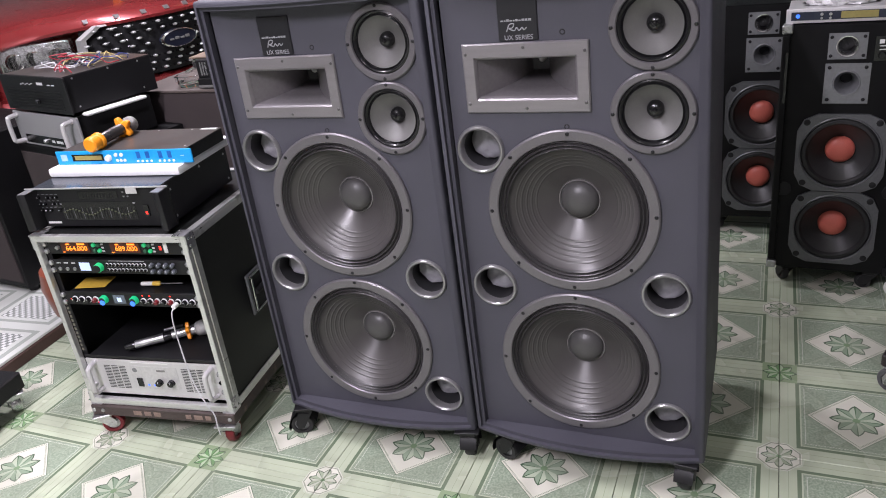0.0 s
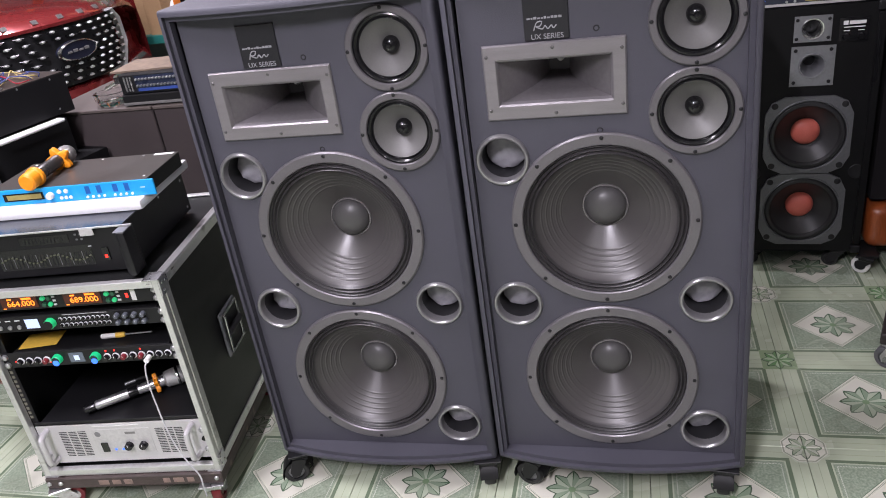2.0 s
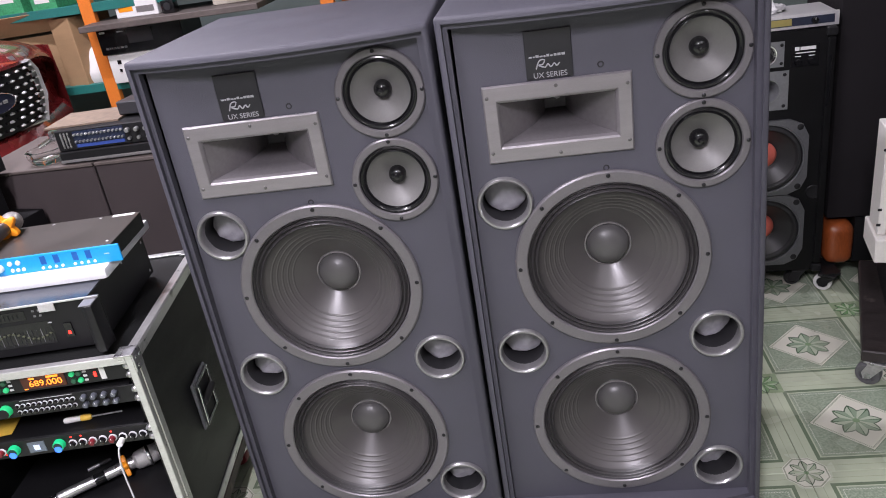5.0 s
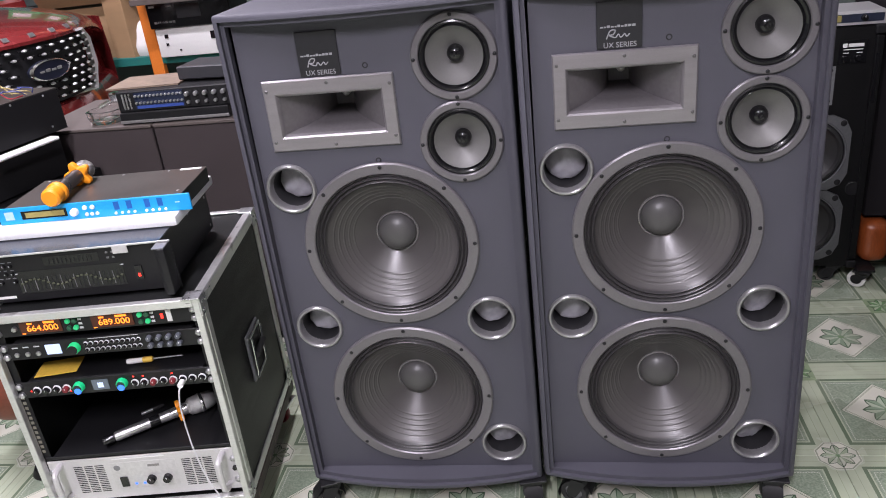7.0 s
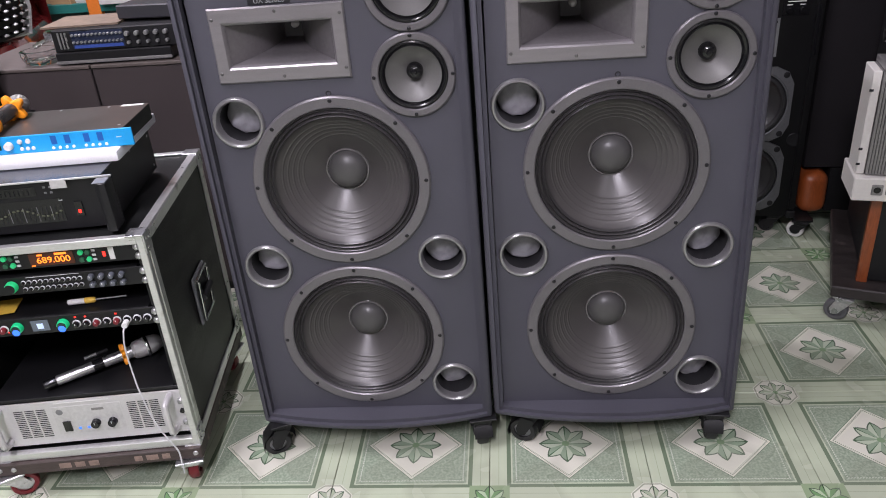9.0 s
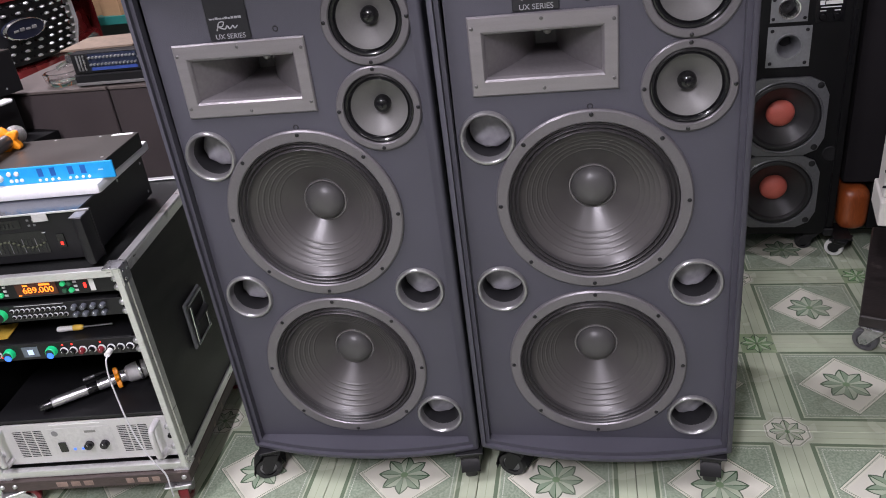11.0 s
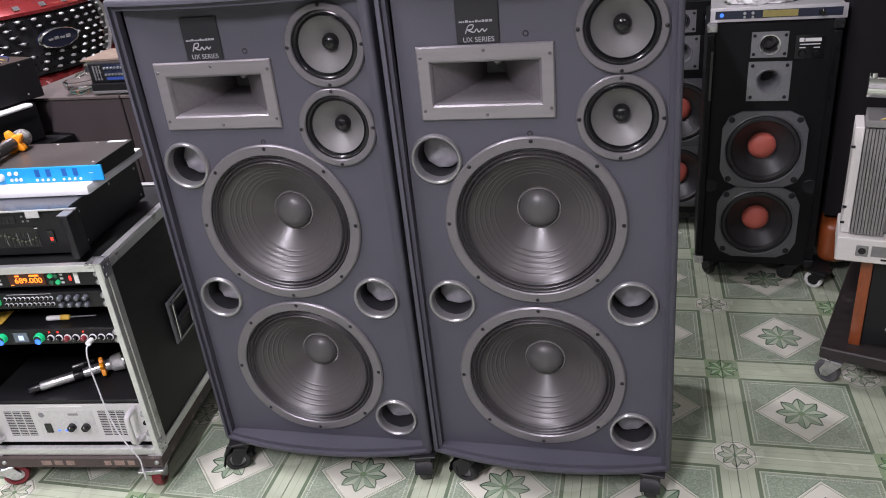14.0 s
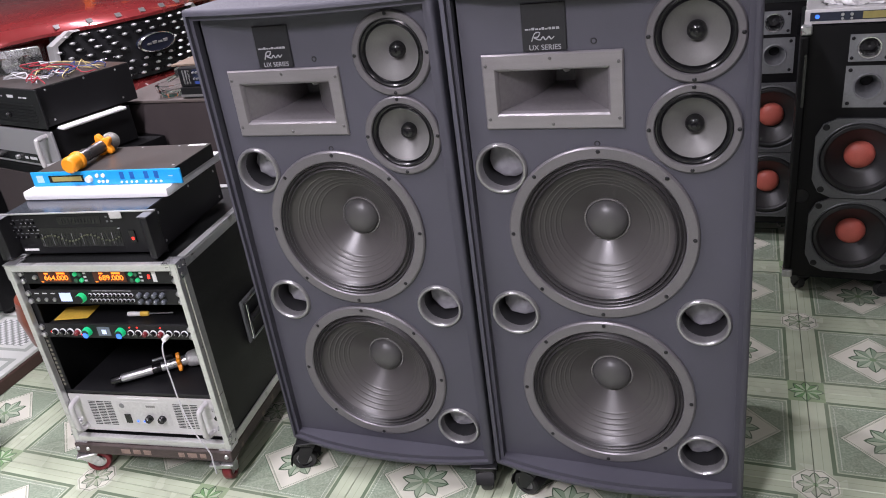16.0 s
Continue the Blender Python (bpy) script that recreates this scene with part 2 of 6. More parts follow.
WORNBOARD = surface("worn_black_board", (0.026, 0.021, 0.02), 0.5, vary=0.4, grain=60, blotch=8, bump=0.25, stretch=(1, 4, 4), worn=(0.12, 0.1, 0.09))
DARKCAST = surface("dark_cast_frame", (0.13, 0.133, 0.14), 0.42, 0.5, vary=0.15)
BROWNTOP = surface("brown_grey_board", (0.1, 0.082, 0.074), 0.6, vary=0.25, grain=40, stretch=(1, 6, 1))
TEAL = surface("teal_green_steel", (0.02, 0.16, 0.14), 0.45, vary=0.15, worn=(0.12, 0.1, 0.08))
ORANGEPAINT = surface("orange_painted_steel", (0.72, 0.2, 0.03), 0.45, vary=0.1, worn=(0.4, 0.14, 0.05))
ORANGEWOOD = surface("orange_varnished_wood", (0.26, 0.062, 0.016), 0.35, vary=0.3, grain=40, stretch=(6, 6, 1), coat=0.3)
CARDBOARD = surface("brown_cardboard", (0.36, 0.23, 0.12), 0.8, vary=0.14, grain=90, stretch=(1, 1, 5))
PLASTICBAG = surface("milky_plastic_film", (0.6, 0.6, 0.6), 0.3, vary=0.25, blotch=30, bump=0.2)
CARRED = surface("metallic_red_car_paint", (0.25, 0.026, 0.028), 0.26, 0.35, vary=0.06, grain=1500, coat=1.0, bump=0)
CARDARK = surface("dark_brown_plinth", (0.06, 0.03, 0.024), 0.5)
WALLPAINT = surface("teal_wall_paint", (0.17, 0.21, 0.2), 0.7, vary=0.15, blotch=2, bump=0.2)
PLASTER = surface("dull_plaster", (0.26, 0.25, 0.24), 0.85, vary=0.1, blotch=2)
CEILING = surface("white_ceiling", (0.7, 0.7, 0.68), 0.85, vary=0.05, blotch=2)
BROWNLEATHER = surface("reddish_brown_varnish", (0.19, 0.042, 0.022), 0.35, vary=0.2)
HEATSINK = surface("grey_heatsink", (0.24, 0.235, 0.23), 0.42, 0.4)
OFFWHITE = surface("off_white_chassis", (0.68, 0.66, 0.62), 0.5, vary=0.06)
YELLOW = surface("yellow_card", (0.75, 0.48, 0.07), 0.6, vary=0.12)
AMBERTEXT = glowing("amber_segments", (1.0, 0.22, 0.02), 2.2)
AMBERGLASS = glowing("amber_backlight", (0.06, 0.012, 0.004), 0.25)
LEDBLUE = glowing("blue_led", (0.04, 0.16, 0.9), 1.3)
LEDGREEN = glowing("green_led", (0.02, 0.45, 0.16), 0.45)
LEDRED = glowing("red_led", (1.0, 0.03, 0.02), 2.0)
LEDWHITE = glowing("lcd_white", (0.5, 0.62, 0.85), 0.55)
TUBEGLOW = glowing("tube_diffuser", (1.0, 0.98, 0.95), 6.0)
LENS = clear("clear_plastic")
DISPLAYGOLD = surface("olive_lcd", (0.32, 0.27, 0.09), 0.3)
WIRES = [surface("cable_" + n, c, 0.45) for n, c in (("white", (0.6, 0.6, 0.62)), ("blue", (0.04, 0.06, 0.22)), ("red", (0.45, 0.03, 0.05)), ("yellow", (0.5, 0.4, 0.16)), ("black", (0.02, 0.02, 0.02)))]


# ---------- mesh helpers ----------
def finish(name, bm, material, smooth=35, second=None):
    bmesh.ops.recalc_face_normals(bm, faces=bm.faces)
    me = bpy.data.meshes.new(name)
    bm.to_mesh(me)
    bm.free()
    me.materials.append(material)
    if second:
        me.materials.append(second)
    if smooth:
        me.polygons.foreach_set("use_smooth", [True] * len(me.polygons))
        me.set_sharp_from_angle(angle=radians(smooth))
    return me


def part(name, bm, material, parent, label="", m=None, smooth=35):
    ob = new(name, finish(name, bm, material, smooth) if isinstance(bm, bmesh.types.BMesh) else bm)
    ob.parent = parent
    if m is not None:
        ob.matrix_basis = m
    if label:
        tagged(ob, label)
    return ob


def thing(name, m, label, category, group=""):
    ob = new(name)
    ob.empty_display_size = 0.05
    ob.matrix_basis = m
    return tagged(ob, label, category, group)


def single(name, bm, material, m, label, category, group="", kind="", smooth=35):
    ob = new(name, finish(name, bm, material, smooth))
    ob.matrix_basis = m
    return tagged(ob, label, category, group, kind)


def block(x0, x1, y0, y1, z0, z1, bevel=0.0, segments=2, bm=None):
    bm = bm or bmesh.new()
    got = bmesh.ops.create_cube(bm, size=1.0, matrix=Matrix.Translation(((x0 + x1) / 2, (y0 + y1) / 2, (z0 + z1) / 2)) @ Matrix.Diagonal((x1 - x0, y1 - y0, z1 - z0, 1)))
    if bevel:
        edges = list({e for v in got["verts"] for e in v.link_edges})
        bmesh.ops.bevel(bm, geom=edges, offset=bevel, segments=segments, profile=0.6, affect="EDGES")
    return bm


def lathe(profile, steps=48, bm=None, m=None, squash=1.0):
    """Turns rows of (radius, depth) round the y axis; -y faces the front."""
    bm = bm or bmesh.new()
    m = m or Matrix()
    rings = []
    for r, y in profile:
        if r < 1e-5:
            rings.append([bm.verts.new(m @ Vector((0, y, 0)))])
        else:
            rings.append([bm.verts.new(m @ Vector((r * math.cos(a), y, squash * r * math.sin(a)))) for a in (2 * math.pi * n / steps for n in range(steps))])
    for a, b in zip(rings, rings[1:]):
        for n in range(steps):
            q = [a[n % len(a)], a[(n + 1) % len(a)], b[(n + 1) % len(b)], b[n % len(b)]]
            q = list(dict.fromkeys(q))
            if len(q) > 2:
                bm.faces.new(q)
    return bm


def rod(a, b, r, steps=12, bm=None, r2=None):
    """A round bar from a to b."""
    bm = bm or bmesh.new()
    a, b = Vector(a), Vector(b)
    turn = (b - a).to_track_quat("Z", "Y").to_matrix().to_4x4()
    bmesh.ops.create_cone(bm, cap_ends=True, segments=steps, radius1=r, radius2=r if r2 is None else r2, depth=(b - a).length, matrix=Matrix.Translation((a + b) / 2) @ turn)
    return bm


def cable(points, r, steps=8, fine=6):
    """A round cable through points (Catmull-Rom)."""
    p = [Vector(q) for q in points]
    p = [2 * p[0] - p[1], *p, 2 * p[-1] - p[-2]]
    line = []
    for n in range(1, len(p) - 2):
        for k in range(fine):
            t = k / fine
            line.append(0.5 * (2 * p[n] + (p[n + 1] - p[n - 1]) * t + (2 * p[n - 1] - 5 * p[n] + 4 * p[n + 1] - p[n + 2]) * t * t + (3 * p[n] - p[n - 1] - 3 * p[n + 1] + p[n + 2]) * t ** 3))
    line.append(p[-2])
    bm, rings = bmesh.new(), []
    for n, q in enumerate(line):
        way = (line[min(n + 1, len(line) - 1)] - line[max(n - 1, 0)]).normalized()
        side = way.orthogonal().normalized() if abs(way.z) > 0.95 else way.cross(Vector((0, 0, 1))).normalized()
        up = side.cross(way)
        rings.append([bm.verts.new(q + r * (math.cos(a) * side + math.sin(a) * up)) for a in (2 * math.pi * k / steps for k in range(steps))])
    for a, b in zip(rings, rings[1:]):
        for k in range(steps):
            bm.faces.new((a[k], a[(k + 1) % steps], b[(k + 1) % steps], b[k]))
    bm.faces.new(rings[0]), bm.faces.new(rings[-1])
    return bm


def prism(plan, z0, z1, bevel=0.0, bm=None):
    bm = bm or bmesh.new()
    low, high = [bm.verts.new((x, y, z0)) for x, y in plan], [bm.verts.new((x, y, z1)) for x, y in plan]
    n = len(plan)
    bm.faces.new(low), bm.faces.new(high)
    for k in range(n):
        bm.faces.new((low[k], low[(k + 1) % n], high[(k + 1) % n], high[k]))
    if bevel:
        bmesh.ops.recalc_face_normals(bm, faces=bm.faces)
        edges = [e for e in bm.edges if e.calc_face_angle(0) > 0.5]
        bmesh.ops.bevel(bm, geom=edges, offset=bevel, segments=2, profile=0.6, affect="EDGES")
    return bm


def sheet_with_holes(rect, circles, boxes=(), y=0.0):
    """A flat front in the xz plane with round and square holes."""
    bm = bmesh.new()
    loops = [[(rect[0], rect[2]), (rect[1], rect[2]), (rect[1], rect[3]), (rect[0], rect[3])]]
    loops += [[(cx + r * math.cos(2 * math.pi * k / 40), cz + r * math.sin(2 * math.pi * k / 40)) for k in range(40)] for cx, cz, r in circles]
    loops += [[(a, c), (b, c), (b, d), (a, d)] for a, b, c, d in boxes]
    edges = []
    for loop in loops:
        v = [bm.verts.new((x, y, z)) for x, z in loop]
        edges += [bm.edges.new((v[k], v[(k + 1) % len(v)])) for k in range(len(v))]
    bmesh.ops.triangle_fill(bm, use_beauty=True, use_dissolve=False, edges=edges, normal=(0, -1, 0))
    return bm


def lettering(text, size, material, parent, m, name="lettering", depth=0.0004):
    data = bpy.data.curves.new(name, "FONT")
    data.body, data.size, data.extrude = text, size, depth
    data.align_x = data.align_y = "CENTER"
    tmp = bpy.data.objects.new(name, data)
    me = bpy.data.meshes.new_from_object(tmp)
    bpy.data.objects.remove(tmp)
    me.materials.clear()
    me.materials.append(material)
    ob = new(name, me)
    ob.parent = parent
    ob.matrix_basis = m
    return ob


FRONT = Matrix.Rotation(radians(90), 4, "X")  # lays lettering upright, facing -y


def screws(parent, places, r=0.005, y=-0.003, material=None, name="screw"):
    me = finish(name, lathe([(0, y - 0.0022), (r * 0.6, y - 0.002), (r, y - 0.0008), (r, y + 0.003)], 10), material or SCREW)
    for x, z in places:
        part(name, me, None, parent, m=Matrix.Translation((x, 0, z)))


# ---------- the room ----------
def room():
    x0, x1, y0, y1, h = -5.6, 2.8, -2.8, 6.2, 3.35
    single("subfloor", block(x0, x1, y0, y1, -0.12, -0.012), GROUT, Matrix(), "grey mortar bed below the floor tiles", "floor", kind="structure")
    for name, dims, mat in (("wall_north", (x0, x1, y1, y1 + 0.15, 0, h), WALLPAINT), ("wall_south", (x0, x1, y0 - 0.15, y0, 0, h), PLASTER),
                            ("wall_west", (x0 - 0.15, x0, y0, y1, 0, h), WALLPAINT), ("wall_east", (x1, x1 + 0.15, y0, y1, 0, h), PLASTER)):
        single(name, block(*dims), mat, Matrix(), "plain painted shop wall", "wall", kind="structure")
    single("ceiling", block(x0, x1, y0, y1, h, h + 0.1), CEILING, Matrix(), "plain white ceiling", "ceiling", kind="structure")
    # battens assumed around these lamps, all out of view
    for x, y, z, length, _, turn in TUBES:
        t = thing("unseen_ceiling_light", pose(x, y, 3.35, 0, 0, turn), "unseen white tube batten assumed on the ceiling", "ceiling light", "ceiling lights")
        part("housing", block(-length / 2, length / 2, -0.045, 0.045, -0.035, 0.0, 0.006), WHITEPLASTIC, t)
        part("tube", rod((-length / 2 + 0.03, 0, -0.05), (length / 2 - 0.03, 0, -0.05), 0.016), TUBEGLOW, t)


room()


# ---------- casters ----------
def caster(parent, m, wheel_r=0.033, high=0.105, wheel=None, bracket=None, rim=None, width=0.026, turn=0.0, hood=False):
    """A swivel caster below z = high: plate and fork, wheel, axle."""
    bracket = bracket or BLACKMETAL
    base = part("caster", block(-0.035, 0.035, -0.03, 0.03, high - 0.006, high, 0.001, 1), bracket, parent, m=m @ pose(0, 0, 0, 0, 0, turn))
    fork = bmesh.new()
    block(-0.024, 0.024, -0.024, 0.024, high - 0.02, high - 0.006, 0.003, 1, fork)
    for s in (-1, 1):
        v = [(s * (width / 2 + 0.004), y, z) for y, z in ((-0.022, high - 0.02), (0.022, high - 0.02), (0.036, wheel_r + 0.008), (0.03, wheel_r - 0.012), (0.012, wheel_r - 0.008))]
        a = [fork.verts.new(p) for p in v]
        b = [fork.verts.new((p[0] + s * 0.003, p[1], p[2])) for p in v]
        fork.faces.new(a), fork.faces.new(b)
        for k in range(5):
            fork.faces.new((a[k], a[(k + 1) % 5], b[(k + 1) % 5], b[k]))
    part("fork", fork, bracket, base)
    w, r = width / 2, wheel_r
    if hood:
        arch = [(-0.03, r + 0.012), (-0.024, r + 0.032), (-0.008, high - 0.024), (0.028, high - 0.02), (0.052, r + 0.024), (0.059, r), (0.056, r - 0.014)]
        cover = bmesh.new()
        sides = [[cover.verts.new((s * (w + 0.009), y, z)) for y, z in arch] for s in (-1, 1)]
        for k in range(len(arch) - 1):
            cover.faces.new((sides[0][k], sides[0][k + 1], sides[1][k + 1], sides[1][k]))
        part("hood", cover, bracket, base, "black moulded wheel hood")
    turned = Matrix.Translation((0, 0.02, r)) @ Matrix.Rotation(radians(90), 4, "Z")
    part("wheel", lathe([(r * 0.62, -w), (r * 0.9, -w), (r, -w * 0.6), (r, w * 0.6), (r * 0.9, w), (r * 0.62, w), (r * 0.62, -w)], 28, m=turned), wheel or RUBBER, base)
    part("hub", lathe([(0, -w * 0.9), (r * 0.3, -w * 0.9), (r * 0.36, -w * 0.6), (r * 0.63, -w * 0.6), (r * 0.63, w * 0.6), (r * 0.36, w * 0.6), (r * 0.3, w * 0.9), (0, w * 0.9)], 20, m=turned), rim or RUBBER, base)
    return base


# ---------- the pair of tall loudspeakers ----------
def driver(parent, x, z, kind):
    """A woofer or midrange: the frame ring is the part, with cone, surround, cap and screws under it."""
    at = Matrix.Translation((x, 0, z))
    if kind == "woofer":
        ring = part("woofer", lathe([(0.1765, 0.004), (0.1765, -0.0065), (0.179, -0.009), (0.199, -0.009), (0.2025, -0.006), (0.203, 0.0005)], 72), RING, parent, "grey cast woofer frame with dark ribbed cone", at)
        rows = []
        for k in range(19):
            t = k / 18
            rows.append((0.178 - 0.026 * t, -0.001 + 0.0028 * math.cos(t * 6 * math.pi) - 0.001 + 0.002 * t))
        part("surround", lathe(rows, 72), SURROUND, ring)
        rows = []
        for k in range(121):
            t = k / 120
            r = 0.153 - 0.112 * t
            y = 0.002 + 0.09 * (t ** 0.86)
            if 0.096 < r < 0.147:  # five raised ribs in the paper
                y -= 0.001 * max(0.0, math.sin((r - 0.096) / 0.051 * 2 * math.pi * 5)) ** 3
            rows.append((r, y))
        part("cone", lathe(rows, 72), CONE, ring)
        rows = [(0.0468 * math.cos(a), 0.086 - 0.03 * math.sin(a)) for a in (math.pi / 2 * k / 12 for k in range(12))] + [(0, 0.056)]
        part("dust_cap", lathe([(0.0488, 0.09), (0.0488, 0.087), *rows], 48), CAP, ring)
        part("glue_ring", lathe([(0.0525, 0.0875), (0.0525, 0.0845), (0.0508, 0.0818), (0.0488, 0.0813), (0.0468, 0.0832), (0.0463, 0.086)], 48), GLUE, ring)
        screws(ring, [(0.193 * math.cos(a), 0.193 * math.sin(a)) for a in (math.pi / 4 * k for k in range(8))], 0.0046, -0.009)
    else:
        ring = part("midrange", lathe([(0.0735, 0.003), (0.0735, -0.006), (0.0755, -0.0085), (0.087, -0.0085), (0.0898, -0.006), (0.09, 0.0005)], 56), RING, parent, "grey midrange frame with pale cone and black dome", at)
        part("surround", lathe([(0.0745, 0.0), (0.073, -0.0035), (0.069, -0.005), (0.0655, -0.0025), (0.0635, 0.001), (0.061, -0.001), (0.0595, 0.002)], 56), GLOSSBLACK, ring)
        part("cone", lathe([(0.06 - 0.042 * k / 12, 0.001 + 0.037 * (k / 12) ** 0.8) for k in range(13)], 56), MIDCONE, ring)
        part("dome", lathe([(0.0185, 0.038), (0.018, 0.03), (0.0155, 0.0225), (0.011, 0.0185), (0.006, 0.017), (0.0055, 0.012), (0.0035, 0.0095), (0, 0.009)], 32), GLOSSBLACK, ring)
        screws(ring, [(0.0835 * math.cos(a), 0.0835 * math.sin(a)) for a in (math.pi / 2 * k for k in range(4))], 0.0042, -0.0085)
    return ring


def horn_part(parent, x0, x1, z0, z1):
    cx, cz, w, h = (x0 + x1) / 2, (z0 + z1) / 2, (x1 - x0) / 2, (z1 - z0) / 2
    loops = [(w, h, 0.001, 0), (w, h, -0.004, 0), (w - 0.003, h - 0.003, -0.007, 0), (w - 0.026, h - 0.029, -0.007, 0), (w - 0.029, h - 0.033, -0.004, 0), (w - 0.032, h - 0.0365, 0.004, 0)]
    flare = []
    for k in range(0, 11):
        t = k / 10
        f = (1 - t) ** 2.1
        flare.append((0.022 + (w - 0.054) * f, 0.02 + (h - 0.0565) * (1 - t) ** 1.5, 0.004 + 0.135 * t ** 0.9, 0.006 * t))

    def funnel(loops):
        bm, rings = bmesh.new(), []
        for a, b, y, up in loops:
            rings.append([bm.verts.new((sx * a, y, sz * b + up)) for sx, sz in ((-1, -1), (1, -1), (1, 1), (-1, 1))])
        for a, b in zip(rings, rings[1:]):
            for k in range(4):
                bm.faces.new((a[k], a[(k + 1) % 4], b[(k + 1) % 4], b[k]))
        return bm

    bm = funnel(loops)
    ring = part("horn", bm, HORN, parent, "grey cast rectangular treble horn", Matrix.Translation((cx, 0, cz)), 25)
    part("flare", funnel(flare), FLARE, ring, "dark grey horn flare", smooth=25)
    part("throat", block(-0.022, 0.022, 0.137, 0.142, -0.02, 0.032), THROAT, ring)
    part("phase_plug", lathe([(0.009, 0.138), (0.008, 0.126), (0.004, 0.121), (0, 0.12)], 16, m=Matrix.Translation((0.004, 0, 0.014))), WHITEPLASTIC, ring)
    screws(ring, [(-w + 0.009, h - 0.022), (w - 0.009, h - 0.022), (-w + 0.009, -h + 0.022), (w - 0.009, -h + 0.022), (0, h - 0.011), (0, -h + 0.011)], 0.0036, -0.007, DULLSCREW)


def port_part(parent, x, z, bore_seed):
    ring = part("port", lathe([(0.0475, 0.02), (0.0475, 0.0), (0.0485, -0.005), (0.0515, -0.008), (0.055, -0.0075), (0.058, -0.004), (0.0588, 0.0005)], 48), PORT, parent, "satin metal ringed bass port", Matrix.Translation((x, 0, z)))
    part("tube", lathe([(0.0475, 0.018), (0.047, 0.12), (0.0, 0.121)], 40), DARK, ring)
    # the crumpled pale plug stands in for light on the tube's inner wall
    if bore_seed:
        bm, rnd = bmesh.new(), random.Random(bore_seed)
        bmesh.ops.create_icosphere(bm, subdivisions=3, radius=0.0455)
        for v in bm.verts:
            v.co.y = 0.32 * v.co.y + 0.011 * noise.noise(v.co * 48 + Vector((bore_seed, 0, 0)))
        part("lit_bore_plug", bm, LITBORE, ring, "crumpled pale plug standing in for the lit inside of the tube", pose(0, 0.068, 0, 0, rnd.uniform(0, 360), rnd.uniform(-18, 18)), 180)


def tall_speaker(m, label, casters):
    top = thing("loudspeaker", m, label, "loudspeaker", "pair of tall loudspeakers")
    half, back, deep, z0, z1 = 0.3045, 0.298, 0.52, 0.106, 1.314
    count = 20
    xs = [-half + 2 * half * k / count for k in range(count + 1)]
    front = [(x, -0.024 - 0.042 * (1 - (x / half) ** 2)) for x in xs]
    plan = [*front, (back, deep), (-back, deep)]
    bm = prism(plan, z0, z1)
    bmesh.ops.recalc_face_normals(bm, faces=bm.faces)
    rim = [f for f in bm.faces if len(f.verts) == 4 and f.normal.y < -0.7]

    def step(faces, thickness, shift):
        bmesh.ops.inset_region(bm, faces=faces, thickness=thickness, use_even_offset=True)
        got = bmesh.ops.extrude_face_region(bm, geom=faces)
        moved = [e for e in got["geom"] if isinstance(e, bmesh.types.BMVert)]
        for v in moved:
            v.co.y = shift(v.co.y)
        inner = [e for e in got["geom"] if isinstance(e, bmesh.types.BMFace)]
        bmesh.ops.delete(bm, geom=faces, context="FACES_ONLY")
        return inner

    rim = step(rim, 0.014, lambda y: y + 0.011)
    rim = step(rim, 0.011, lambda y: 0.0)
    bmesh.ops.delete(bm, geom=rim, context="FACES_ONLY")
    bmesh.ops.recalc_face_normals(bm, faces=bm.faces)
    outer = [e for e in bm.edges if len(e.link_faces) == 2 and e.calc_face_angle(0) > 0.6 and all(
        abs(v.co.z - z0) < 1e-4 or abs(v.co.z - z1) < 1e-4 or abs(abs(v.co.x) - half) < 1e-4 or v.co.y > deep - 1e-3 for v in e.verts)]
    bmesh.ops.bevel(bm, geom=outer, offset=0.008, segments=3, profile=0.5, affect="EDGES", clamp_overlap=True)
    for v in bm.verts:  # the front narrows a little upwards
        f = (v.co.z - z0) / (z1 - z0)
        v.co.x = v.co.x * (0.995 - 0.008 * f) - 0.006 - 0.013 * f
    part("cabinet", finish("cabinet", bm, PAINT, 40), None, top, "dark blue-grey textured cabinet with bowed front rim")
    woofers, mids = ((-0.0165, 0.772), (-0.0165, 0.3555)), ((0.168, 1.19), (0.168, 1.009))
    ports = ((-0.2265, 0.924, 11), (-0.223, 0.563, 3), (0.198, 0.572, 5), (0.204, 0.205, 8))
    horn = (-0.2475, 0.038, 1.013, 1.169)
    holes = [(x, z, 0.183) for x, z in woofers] + [(x, z, 0.08) for x, z in mids] + [(x, z, 0.051) for x, z, _ in ports]
    part("baffle", sheet_with_holes((-0.29, 0.279, z0 + 0.01, z1 - 0.012), holes, [(horn[0] + 0.006, horn[1] - 0.006, horn[2] + 0.006, horn[3] - 0.006)]), PAINT, top, smooth=0)
    for x, z in woofers:
        driver(top, x, z, "woofer")
    for x, z in mids:
        driver(top, x, z, "midrange")
    horn_part(top, *horn)
    for x, z, s in ports:
        port_part(top, x, z, s)
    plate = part("name_plate", block(-0.158, -0.07, -0.004, 0.001, 1.1725, 1.264, 0.001, 1), PLATE, top, "gloss black name plate with silver print")
    rnd = random.Random(2)
    x = -0.151
    while x < -0.084:  # the small slanted word above the script
        w = rnd.uniform(0.003, 0.0065)
        part("print_bar", prism([(x, -0.0048), (x + w, -0.0048), (x + w, -0.0035), (x, -0.0035)], 1.2135, 1.2135 + rnd.choice((0.0028, 0.0028, 0.0045))), DIMPRINT, plate)
        x += w + 0.0016
    lettering("UX SERIES", 0.0145, DIMPRINT, plate, Matrix.Translation((-0.113, -0.0044, 1.179)) @ FRONT, "series_lettering")
